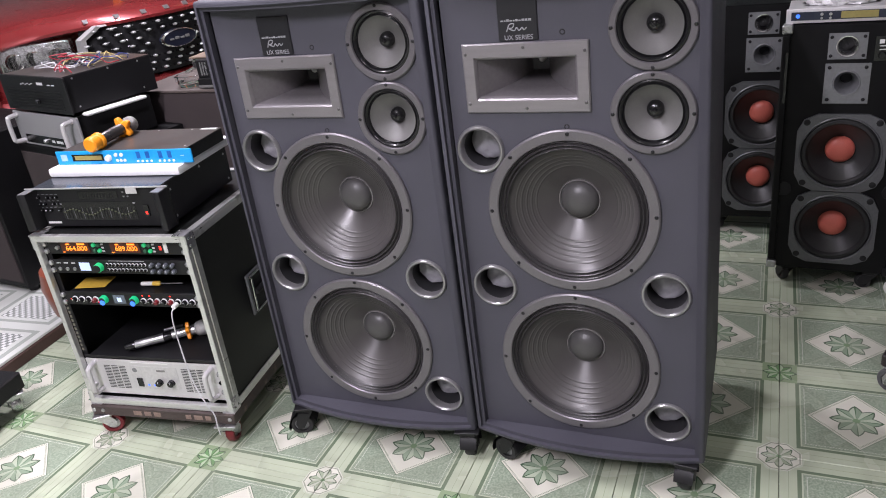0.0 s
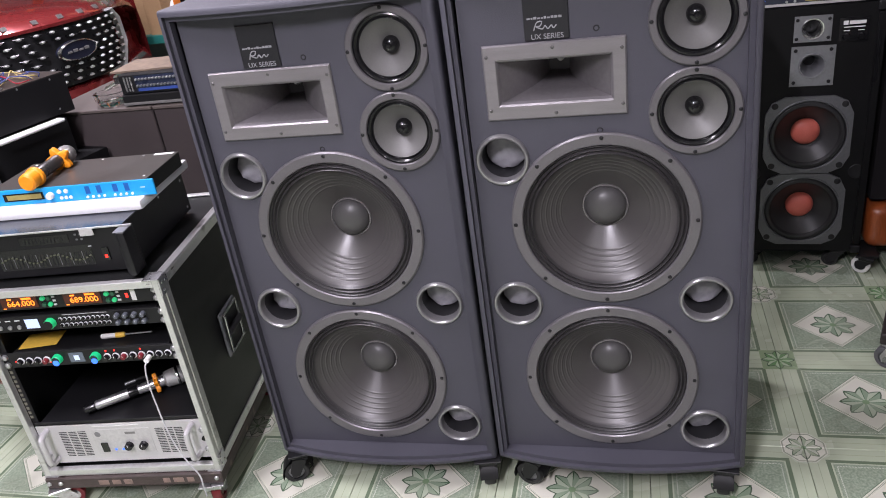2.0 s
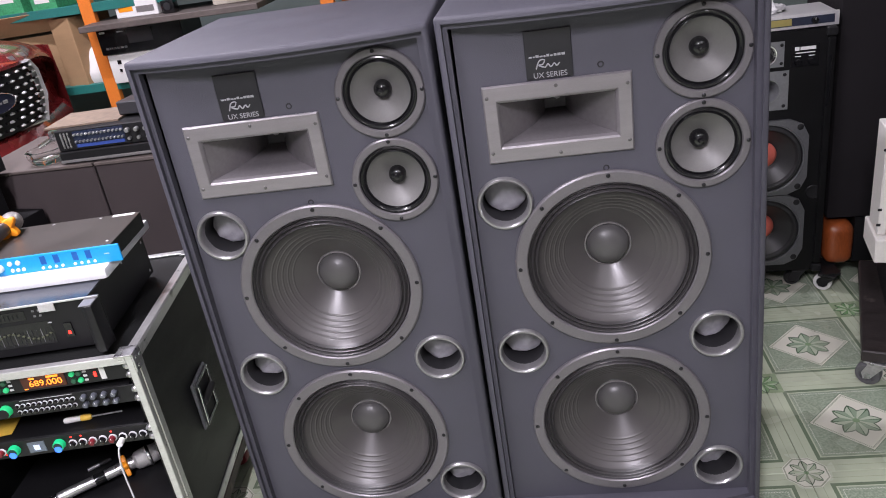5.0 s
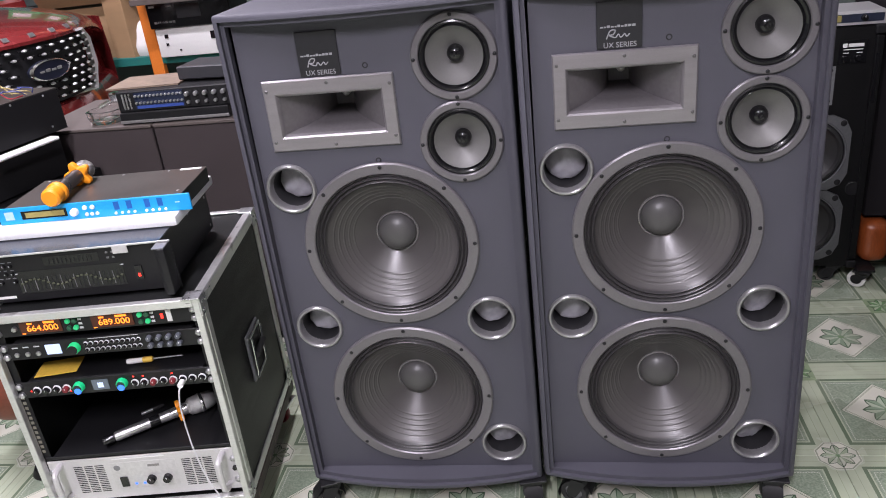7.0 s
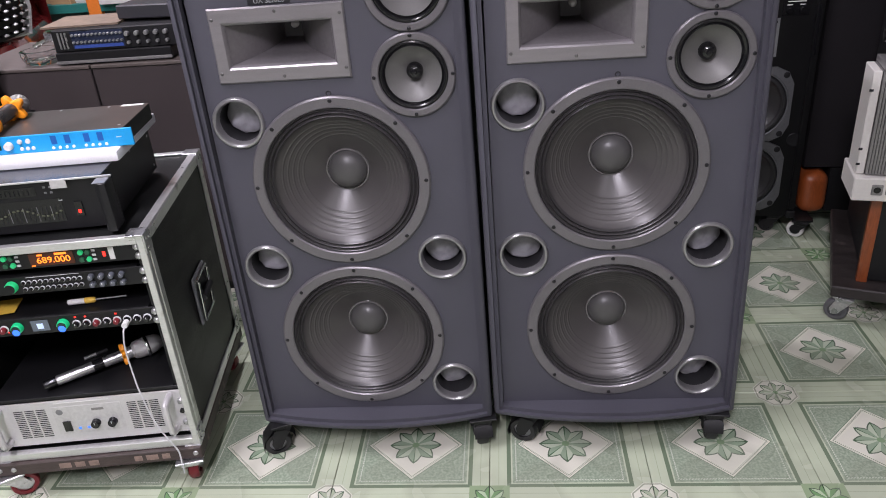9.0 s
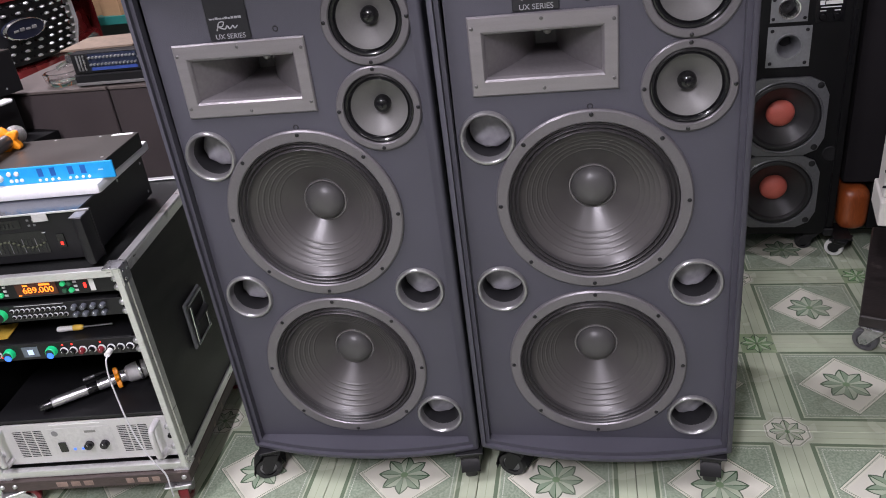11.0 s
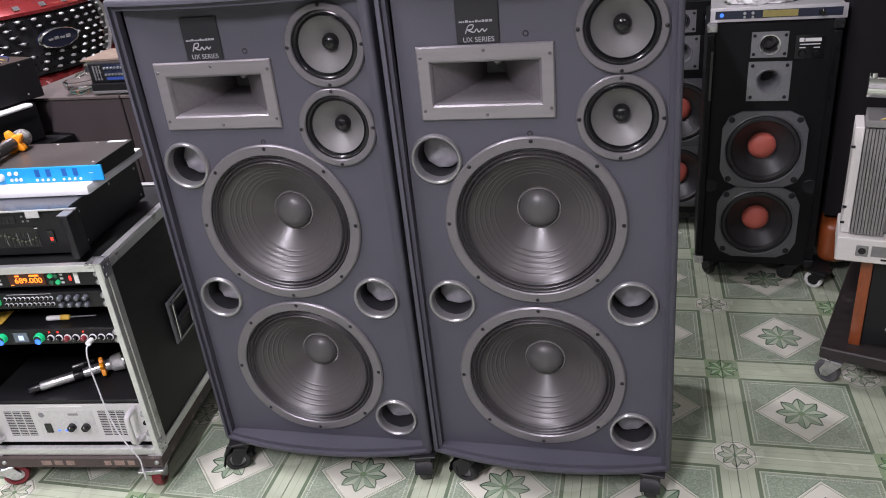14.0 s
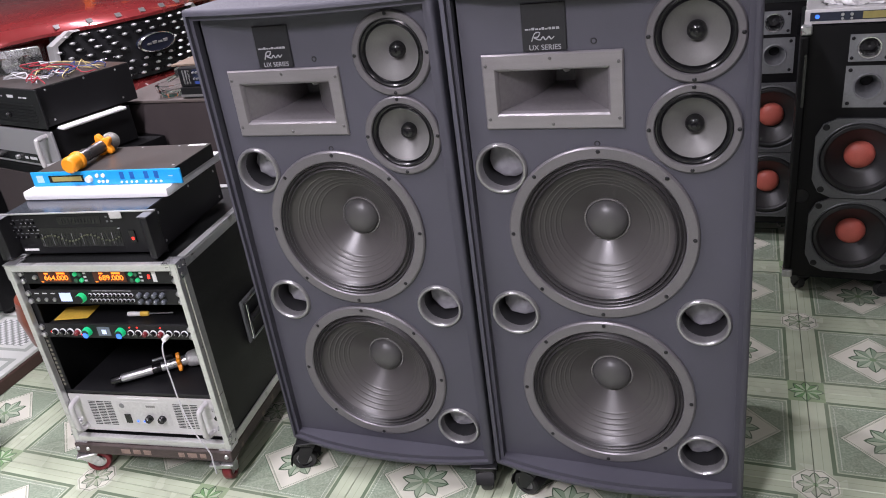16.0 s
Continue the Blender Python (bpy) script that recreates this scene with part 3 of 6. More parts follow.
    part("script_mark", cable([(-0.139, -0.0045, 1.192), (-0.132, -0.0045, 1.207), (-0.122, -0.0045, 1.208), (-0.126, -0.0045, 1.2), (-0.134, -0.0045, 1.199), (-0.122, -0.0045, 1.194), (-0.116, -0.0045, 1.2), (-0.111, -0.0045, 1.194), (-0.104, -0.0045, 1.2), (-0.1, -0.0045, 1.195), (-0.094, -0.0045, 1.2)], 0.0013, 6), DIMPRINT, plate)
    plug = finish("hole_plug", lathe([(0, 0.001), (0.003, 0.0005), (0.0055, -0.0012), (0.0068, 0.0005)], 14), GROOVE)
    for x, z in ((-0.0185, 1.186), (-0.0185, 0.979)):
        part("hole_plug", plug, None, top, m=Matrix.Translation((x, 0, z)))
    for x, y, turn in casters:
        caster(top, Matrix.Translation((x, y, 0)), 0.037, z0 + 0.002, turn=turn, width=0.03, rim=KNOB, hood=True)
    return top


tall_speaker(pose(-0.2745, 1.618, 0), "tall dark grey two-woofer loudspeaker on black casters", ((-0.215, 0.0, 72), (0.25, -0.012, -6), (-0.2, 0.44, 40), (0.17, 0.45, -30)))
tall_speaker(pose(-0.8865, 1.613, -0.007, 0, 0, 0.8), "tall dark grey two-woofer loudspeaker on black casters", ((-0.27, -0.012, 112), (0.268, -0.012, 10), (-0.17, 0.45, 40), (0.2, 0.44, -30)))


# ---------- the flight case with its rack ----------
CASE = pose(-1.587, 1.444, 0, 0, 0, 7.0)


def flight_case():
    t = thing("flight_case", CASE, "black road case with aluminium edges on a castered board", "flight case")
    w, d, z0, z1 = 0.258, 0.555, 0.122, 0.716
    for name, dims in (("side_panel", (-w + 0.004, -w + 0.013, 0.012, d, z0, z1 - 0.006)), ("side_panel", (w - 0.013, w - 0.004, 0.012, d, z0, z1 - 0.006)),
                       ("top_panel", (-w + 0.013, w - 0.013, 0.012, d, z1 - 0.015, z1 - 0.006)), ("bottom_panel", (-w + 0.013, w - 0.013, 0.012, d, z0, z0 + 0.009)),
                       ("back_panel", (-w + 0.013, w - 0.013, d - 0.009, d, z0 + 0.009, z1 - 0.015))):
        part(name, block(*dims), LAMINATE, t, "black ribbed laminate panel")
    e = 0.0155
    for dims in ((-w, -w + e, 0, 0.02, z0, z1), (w - e, w, 0, 0.02, z0, z1), (-w + e, w - e, 0, 0.018, z1 - 0.02, z1), (-w + e, w - e, 0, 0.018, z0, z0 + 0.022),
                 (w - 0.022, w, 0.02, d, z1 - 0.005, z1), (w - 0.004, w + 0.001, 0.02, d, z1 - 0.03, z1 - 0.005), (w - 0.004, w + 0.001, 0.02, d, z0, z0 + 0.026),
                 (-w, -w + 0.022, 0.02, d, z1 - 0.005, z1), (-w - 0.001, -w + 0.004, 0.02, d, z1 - 0.03, z1 - 0.005), (-w - 0.001, -w + 0.004, 0.02, d, z0, z0 + 0.026),
                 (w - 0.004, w + 0.001, 0.0205, 0.046, z0 + 0.026, z1 - 0.03), (w - 0.004, w + 0.001, d - 0.03, d, z0 + 0.026, z1 - 0.03), (-w + 0.022, w - 0.022, d - 0.02, d + 0.001, z1 - 0.005, z1)):
        part("edge_profile", block(*dims, 0.0015, 1), ALU, t, "scratched aluminium edge profile")
    for x in (-w, w):
        s = 1 if x > 0 else -1
        for z, up in ((z0, 1), (z1, -1)):
            for y in (0.0, d):
                bm = block(x - s * 0.038, x + s * 0.003, y - (0.003 if y == 0 else 0.038), y + (0.04 if y == 0 else 0.003), min(z - up * 0.003, z + up * 0.001), max(z - up * 0.003, z + up * 0.001), 0.001, 1)
                block(min(x, x + s * 0.0035), max(x, x + s * 0.0035), y if y == 0 else y - 0.042, y + 0.042 if y == 0 else y, min(z, z + up * 0.045), max(z, z + up * 0.045), 0.001, 1, bm)
                corner = part("corner_bracket", bm, STEEL, t, "zinc steel corner bracket")
                rivet = finish("rivet", lathe([(0, -0.002), (0.003, -0.0015), (0.0045, 0.0)], 10), CHROME)
                for ky, kz in ((0.012, 0.012), (0.03, 0.014), (0.013, 0.033)):
                    yy = ky if y == 0 else d - ky
                    part("rivet", rivet, None, corner, m=pose(x + s * 0.0035, yy, z + up * kz, 0, 0, 90 * s))
    for s in (-1, 1):
        x = s * 0.2395
        rail = part("rack_rail", block(x - 0.012, x + 0.012, 0.024, 0.028, z0 + 0.022, z1 - 0.02), BLACKMETAL, t, "black punched rack rail")
        part("rail_flange", block(x + s * 0.01, x + s * 0.0135, 0.028, 0.06, z0 + 0.022, z1 - 0.02), BLACKMETAL, rail)
        slot = finish("square_hole", block(-0.0042, 0.0042, 0.0225, 0.0238, -0.004, 0.004), GROUT)
        for k in range(12):
            z = 0.315 + 0.0148 * k
            part("square_hole", slot, None, rail, m=Matrix.Translation((x, 0, z)))
    dish = part("handle_dish", block(w - 0.003, w + 0.005, 0.232, 0.352, 0.33, 0.47, 0.003, 1), CASTGREY, t, "chrome recessed spring handle")
    part("handle_recess", block(w + 0.0051, w + 0.0056, 0.244, 0.34, 0.342, 0.458), DARK, dish)
    part("grip", rod((w + 0.014, 0.252, 0.405), (w + 0.014, 0.335, 0.405), 0.01), RUBBER, dish)
    for y in (0.248, 0.338):
        part("bail", rod((w + 0.009, y, 0.345), (w + 0.012, y, 0.455), 0.004), CHROME, dish)
    for z in (0.34, 0.46):
        part("hinge_bar", rod((w + 0.008, 0.24, z), (w + 0.008, 0.345, z), 0.004), CHROME, dish)
    for z in (0.6, 0.28):
        latch = part("latch", block(-w - 0.006, -w - 0.001, 0.03, 0.075, z - 0.035, z + 0.035, 0.002, 1), BLACKMETAL, t, "black butterfly latch")
        part("latch_knob", rod((-w - 0.014, 0.052, z), (-w - 0.006, 0.052, z), 0.014), STEEL, latch)
    base = part("base_board", block(-w - 0.002, w + 0.003, -0.01, d + 0.005, 0.0845, 0.121, 0.003, 1), BOARD, t, "scuffed dark brown castered board")
    faded = surface("faded_gold_print", (0.24, 0.17, 0.14), 0.6, vary=0.3)
    for a, b in ((-0.1, -0.07), (-0.06, -0.035), (-0.025, 0.0), (0.09, 0.11), (0.12, 0.15), (0.16, 0.18)):
        part("faded_letter", block(a, b, -0.0108, -0.0095, 0.095, 0.111, 0.0005, 1), faded, base)
    bolts = finish("bolt", lathe([(0, -0.0195), (0.005, -0.018), (0.007, -0.014)], 10), STEEL)
    for x in (-0.25, -0.215, 0.245):
        part("bolt", bolts, None, base, m=Matrix.Translation((x, 0.004, 0.104)))
    for x, y, turn in ((-0.24, 0.014, -62), (0.222, 0.008, 8), (-0.225, 0.49, 20), (0.235, 0.49, 75)):
        caster(t, Matrix.Translation((x, y, 0)), 0.035, 0.083, REDPLASTIC, STEEL, STEEL, 0.026, turn)
    return t


flight_case()


def rack_unit(name, z, high, label, category, panel=None, deep=0.32):
    """A rack unit with ears: body and front panel, in the case's frame."""
    t = thing(name, CASE @ Matrix.Translation((0, 0, z)), label, category)
    part("body", block(-0.216, 0.216, 0.0285, deep, 0.003, high - 0.004, 0.001, 1), BLACKMETAL, t)
    face = part("front_panel", block(-0.241, 0.241, 0.0185, 0.0235, 0.001, high - 0.001, 0.0008, 1), panel or BLACKMETAL, t)
    bolt = finish("rack_screw", lathe([(0, 0.009), (0.004, 0.0095), (0.0075, 0.0125), (0.0085, 0.0185)], 14), STEEL)
    for x in (-0.233, 0.233):
        for dz in (0.25, 0.75) if high > 0.06 else (0.24, 0.76):
            part("rack_screw", bolt, None, face, m=Matrix.Translation((x, 0, high * dz)))
    return t, face


def knob(parent, x, z, r=0.006, long=0.014, material=None, y=0.0185, pointer=True, ring=False):
    k = part("knob", lathe([(0, y - long), (r * 0.8, y - long), (r * 0.9, y - long * 0.9), (r, y - 0.001), (r, y)], 18), material or KNOB, parent, m=Matrix.Translation((x, 0, z)))
    if ring:
        part("knob_ring", lathe([(r * 1.02, y - 0.003), (r * 1.28, y - 0.0022), (r * 1.3, y)], 18), PRINT, k)
    if pointer:
        part("pointer", block(-0.0007, 0.0007, y - long - 0.0004, y - long + 0.0006, r * 0.2, r * 0.75), PRINT, k)
    return k


def flat_mark(name, parent, x, z, w, h, material, y=0.0185, proud=0.0012):
    return part(name, block(x - w / 2, x + w / 2, y - proud, y + 0.0004, z - h / 2, z + h / 2), material, parent)


def wireless_receiver():
    t, face = rack_unit("wireless_receiver", 0.650, 0.044, "black twin microphone receiver with amber displays in the rack", "receiver")
    for x, text in ((-0.128, "664.000"), (0.042, "689.000")):
        glass = flat_mark("display", t, x, 0.022, 0.098, 0.03, AMBERGLASS, proud=0.002)
        lettering(text, 0.021, AMBERTEXT, glass, Matrix.Translation((x + 0.004, 0.0162, 0.0195)) @ FRONT @ Matrix.Diagonal((1.12, 1, 1, 1)), "display_digits")
        flat_mark("display_tag", glass, x + 0.022, 0.0335, 0.026, 0.005, AMBERTEXT, 0.0165, 0.0006)
        flat_mark("display_tag", glass, x - 0.024, 0.033, 0.012, 0.004, AMBERTEXT, 0.0165, 0.0006)
        flat_mark("display_tag", glass, x - 0.043, 0.008, 0.008, 0.002, AMBERTEXT, 0.0165, 0.0006)
        for k in range(2):
            for n in range(2):
                knob(t, x + 0.066 + 0.016 * k, 0.013 + 0.018 * n, 0.0062, 0.006, LEDGREEN if (k + n) % 2 else surface("dull_green_button", (0.02, 0.1, 0.05), 0.4), pointer=False)
        for k in range(3):
            flat_mark("button", t, x + 0.094, 0.011 + 0.011 * k, 0.008, 0.005, PRINT)
    for x in (-0.19,):
        knob(t, x, 0.022, 0.0065, 0.008, STEEL, pointer=False)
    flat_mark("power_light", t, 0.158, 0.022, 0.006, 0.012, LEDRED)
    flat_mark("power_switch", t, 0.175, 0.022, 0.012, 0.03, WHITEPLASTIC)


def equaliser():
    t, face = rack_unit("effects_processor", 0.587, 0.046, "black effects processor with rows of small knobs", "audio processor")
    flat_mark("screen", t, -0.118, 0.023, 0.036, 0.026, LEDWHITE)
    big = knob(t, -0.066, 0.023, 0.014, 0.015, LEDGREEN, pointer=False)
    part("knob_cap", lathe([(0, 0.002), (0.0115, 0.0025), (0.012, 0.008)], 24, m=Matrix.Translation((0, 0, 0.0))), BLACKMETAL, big)
    for k in range(11):
        for n in range(2):
            knob(t, -0.038 + 0.0127 * k, 0.014 + 0.0165 * n, 0.004, 0.009, GLOSSBLACK, pointer=False, ring=True)
    for k in range(4):
        for n in range(2):
            knob(t, 0.115 + 0.023 * k, 0.013 + 0.019 * n, 0.0068, 0.012, surface("slate_knob", (0.1, 0.11, 0.13), 0.4))
    for k in range(3):
        knob(t, -0.208 + 0.026 * k, 0.015, 0.006, 0.004, STEEL, pointer=False)
        flat_mark("print_mark", t, -0.208 + 0.026 * k, 0.034, 0.014, 0.003, PRINT, proud=0.0006)
    flat_mark("print_mark", t, 0.03, 0.0425, 0.12, 0.0012, PRINT, proud=0.0006)


def karaoke_mixer():
    t, face = rack_unit("karaoke_mixer", 0.479, 0.046, "black karaoke preamplifier with glowing blue and green knobs", "mixer", deep=0.28)
    for k in range(4):
        knob(t, -0.193 + 0.0245 * k, 0.021, 0.0078, 0.013, GLOSSBLACK if k < 3 else REDPLASTIC, ring=True)
    for x in (-0.088, 0.018):
        k = knob(t, x, 0.023, 0.0135, 0.013, glowing("green_glow", (0.01, 0.4, 0.16), 0.5), pointer=False)
        part("knob_cap", lathe([(0, 0.0035), (0.0098, 0.0045), (0.0105, 0.01)], 24), surface("dark_knob_cap", (0.01, 0.03, 0.03), 0.3), k)
        part("glow_dot", lathe([(0, 0.0025), (0.008, 0.003), (0.0085, 0.0045)], 12, m=Matrix.Translation((0, 0, -0.006))), LEDBLUE, k)
    screen = flat_mark("screen", t, -0.036, 0.023, 0.04, 0.028, surface("slate_screen", (0.12, 0.15, 0.18), 0.25))
    flat_mark("screen_mark", screen, -0.036, 0.022, 0.014, 0.014, LEDWHITE, 0.0173, 0.0006)
    for k in range(8):
        x = 0.048 + 0.0235 * k
        knob(t, x, 0.02, 0.0074, 0.013, GLOSSBLACK if k not in (2, 4) else REDPLASTIC, ring=True)
        if k in (0, 1, 4):
            flat_mark("red_light", t, x, 0.037, 0.004, 0.003, LEDRED)
    flat_mark("red_light", t, -0.112, 0.012, 0.003, 0.003, LEDRED)
    flat_mark("red_light", t, -0.208, 0.02, 0.003, 0.003, LEDRED)


def drawer_shelf():
    t = thing("rack_shelf", CASE @ Matrix.Translation((0, 0, 0.291)), "black sheet metal shelf across the rack", "shelf")
    part("tray", block(-0.222, 0.222, 0.024, 0.5, 0.0, 0.004), BLACKMETAL, t)
    part("lip", block(-0.241, 0.241, 0.019, 0.0235, -0.003, 0.006, 0.001, 1), BLACKMETAL, t)


def silver_amp():
    t, face = rack_unit("power_amplifier", 0.153, 0.131, "silver rack power amplifier with two carry handles", "amplifier", SILVER, 0.4)
    slot = finish("vent_slot", block(-0.0115, 0.0115, 0.018, 0.0189, -0.0012, 0.0012), GROOVE)
    for s in (-1, 1):
        for k in range(15):
            for n in range(3):
                part("vent_slot", slot, None, t, m=Matrix.Translation((s * (0.112 + 0.0275 * n), 0, 0.026 + 0.0058 * k)))
        part("carry_handle", cable([(s * 0.21, 0.0185, 0.02), (s * 0.208, -0.012, 0.024), (s * 0.207, -0.02, 0.04), (s * 0.207, -0.02, 0.1), (s * 0.208, -0.012, 0.114), (s * 0.21, 0.0185, 0.118)], 0.008, 10), SILVER, t)
    flat_mark("centre_plate", t, 0.0, 0.07, 0.168, 0.084, surface("pale_silver_plate", (0.58, 0.57, 0.57), 0.35, 0.35), proud=0.001)
    part("print_line", block(-0.075, 0.06, 0.0168, 0.0178, 0.1225, 0.125), WHITEPLASTIC, t)
    flat_mark("rocker_switch", t, -0.058, 0.052, 0.019, 0.03, GLOSSBLACK, proud=0.004)
    for x in (0.014, 0.056):
        knob(t, x, 0.056, 0.0115, 0.015, GLOSSBLACK)
    for x in (-0.03, -0.008):
        flat_mark("blue_light", t, x, 0.043, 0.006, 0.005, LEDBLUE, 0.0172)
    part("badge", lathe([(0, 0.0165), (0.008, 0.0168), (0.009, 0.0178)], 20, m=Matrix.Translation((-0.068, 0, 0.096))), KNOB, t)
    part("print_line", block(0.012, 0.042, 0.0168, 0.0178, 0.094, 0.101), HEATSINK, t)
    for x in (0.232,):
        part("lock_button", lathe([(0, 0.012), (0.006, 0.0125), (0.007, 0.0185)], 14, m=Matrix.Translation((x, 0, 0.068))), GLOSSBLACK, t)


wireless_receiver(), equaliser(), karaoke_mixer(), drawer_shelf(), silver_amp()


def microphone(m, label, kind):
    """A hand microphone along local x from the tail at 0."""
    t = thing("microphone", m, label, "microphone", "microphones")
    L = lambda rows, steps=28: lathe([(r, y) for r, y in rows], steps, m=Matrix.Rotation(radians(-90), 4, "Z"))  # noqa: E731
    neck = [(0.0185, 0.172), (0.0205, 0.178), (0.0205, 0.186)]
    ball = [(0.0205, 0.186), (0.0245, 0.192), (0.0255, 0.2), (0.0265, 0.203), (0.0265, 0.208)] + [(0.0262 * math.cos(a), 0.21 + 0.026 * math.sin(a)) for a in (math.pi / 2 * k / 8 for k in range(8))] + [(0, 0.236)]
    if kind == "cap":
        part("body", L([(0, 0.02), (0.0145, 0.02), (0.0165, 0.024), (0.018, 0.1), *neck]), GUNMETAL, t)
        part("grille", L(ball), MESHBALL, t, "silver wire mesh grille")
        part("end_cap", L([(0, -0.008), (0.019, -0.008), (0.0235, -0.003), (0.0245, 0.008), (0.023, 0.03), (0.0265, 0.034), (0.027, 0.044), (0.0235, 0.048), (0.018, 0.049)]), ORANGE, t, "orange silicone end cap")
    else:
        part("body", L([(0, 0.022), (0.0145, 0.022), (0.0165, 0.025), (0.0175, 0.1)]), STEEL, t)
        part("black_band", L([(0.0175, 0.1), (0.0178, 0.101), (0.0178, 0.122), (0.0174, 0.123)]), GLOSSBLACK, t, "gloss black middle band")
        part("neck", L([(0.0174, 0.123), (0.0178, 0.125), *neck]), STEEL, t)
        grille = part("grille", L([(0.0205, 0.186), (0.029, 0.192), (0.032, 0.205), (0.032, 0.214), (0.0345, 0.217), (0.0345, 0.223), (0.032, 0.226), (0.029, 0.242), (0.02, 0.252), (0, 0.255)]), BRIGHTMESH, t, "silver wire mesh grille")
        part("grille_band", L([(0.0346, 0.2165), (0.0356, 0.218), (0.0356, 0.222), (0.0346, 0.2235)]), CHROME, grille)
        part("end_cap", L([(0, -0.004), (0.013, -0.004), (0.0145, 0.0), (0.015, 0.022)]), GLOSSBLACK, t, "black end cap")
    bm = bmesh.new()
    rings = []
    wide = 1.0 if kind == "cap" else 0.55
    for x, grow in ((0.168 - 0.01 * wide, 0.86), (0.168 - 0.007 * wide, 1.0), (0.168 + 0.007 * wide, 1.0), (0.168 + 0.01 * wide, 0.86)):
        ring = []
        for k in range(48):
            a = 2 * math.pi * k / 48
            r = (0.030 + 0.0075 * math.cos(5 * a)) * grow
            ring.append(bm.verts.new((x, r * math.cos(a), r * math.sin(a))))
        rings.append(ring)
    inner = [[bm.verts.new((x, 0.018 * math.cos(2 * math.pi * k / 48), 0.018 * math.sin(2 * math.pi * k / 48))) for k in range(48)] for x in (0.168 + 0.01 * wide, 0.168 - 0.01 * wide)]
    rings += inner
    for a, b in zip(rings, [*rings[1:], rings[0]]):
        for k in range(48):
            bm.faces.new((a[k], a[(k + 1) % 48], b[(k + 1) % 48], b[k]))
    part("anti_roll_ring", bm, ORANGE, t, "orange star-shaped anti-roll ring")
    return t


microphone(pose(-1.690, 1.588, 0.9355, 0, -1, 98) @ Matrix.Scale(0.93, 4), "gunmetal wireless microphone with orange silicone rings on the blue unit", "cap")
microphone(pose(-1.680, 1.474, 0.318, 0, -2, 37) @ Matrix.Diagonal((1.13, 0.78, 0.78, 1)), "silver wireless microphone with an orange ring on the rack shelf", "bare")


def small_rack_things():
    single("card", block(-0.05, 0.05, -0.035, 0.035, 0, 0.0015), YELLOW, CASE @ pose(-0.155, 0.075, 0.526, 0, 0, 8), "yellow printed card on the karaoke mixer", "card")
    t = thing("screwdriver", CASE @ pose(0.02, 0.062, 0.532, 0, 0, 4), "small screwdriver with a yellow and clear handle", "screwdriver")
    spin = Matrix.Rotation(radians(-90), 4, "Z")
    part("handle", lathe([(0, 0), (0.006, 0.001), (0.0072, 0.006), (0.0065, 0.035), (0.007, 0.04)], 12, m=spin), WHITEPLASTIC, t)
    part("grip", lathe([(0.007, 0.04), (0.0078, 0.042), (0.0075, 0.06), (0.005, 0.064), (0, 0.065)], 12, m=spin), YELLOW, t)
    part("shaft", rod((0.064, 0, 0), (0.135, 0, 0), 0.0022), STEEL, t)
    t = thing("jack_adapter", CASE @ pose(-0.045, 0.17, 0.301, 0, 0, 35), "small black and steel jack adapter on the shelf", "adapter")
    part("sleeve", rod((0, 0, 0), (0.03, 0, 0), 0.005), STEEL, t)
    part("boot", rod((0.03, 0, 0), (0.06, 0, 0), 0.006), RUBBER, t)
    t = thing("cable", CASE, "white jack cable hanging from the mixer", "cable")
    part("lead", cable([(0.168, -0.012, 0.496), (0.166, -0.024, 0.486), (0.158, -0.022, 0.44), (0.157, -0.02, 0.36), (0.162, -0.024, 0.31), (0.175, -0.03, 0.24), (0.195, -0.032, 0.18), (0.212, -0.03, 0.135), (0.215, -0.034, 0.1), (0.212, -0.03, 0.06)], 0.002), WIRES[0], t)
    part("plug", rod((0.168, 0.005, 0.499), (0.168, -0.014, 0.499), 0.007), WHITEPLASTIC, t)


small_rack_things()


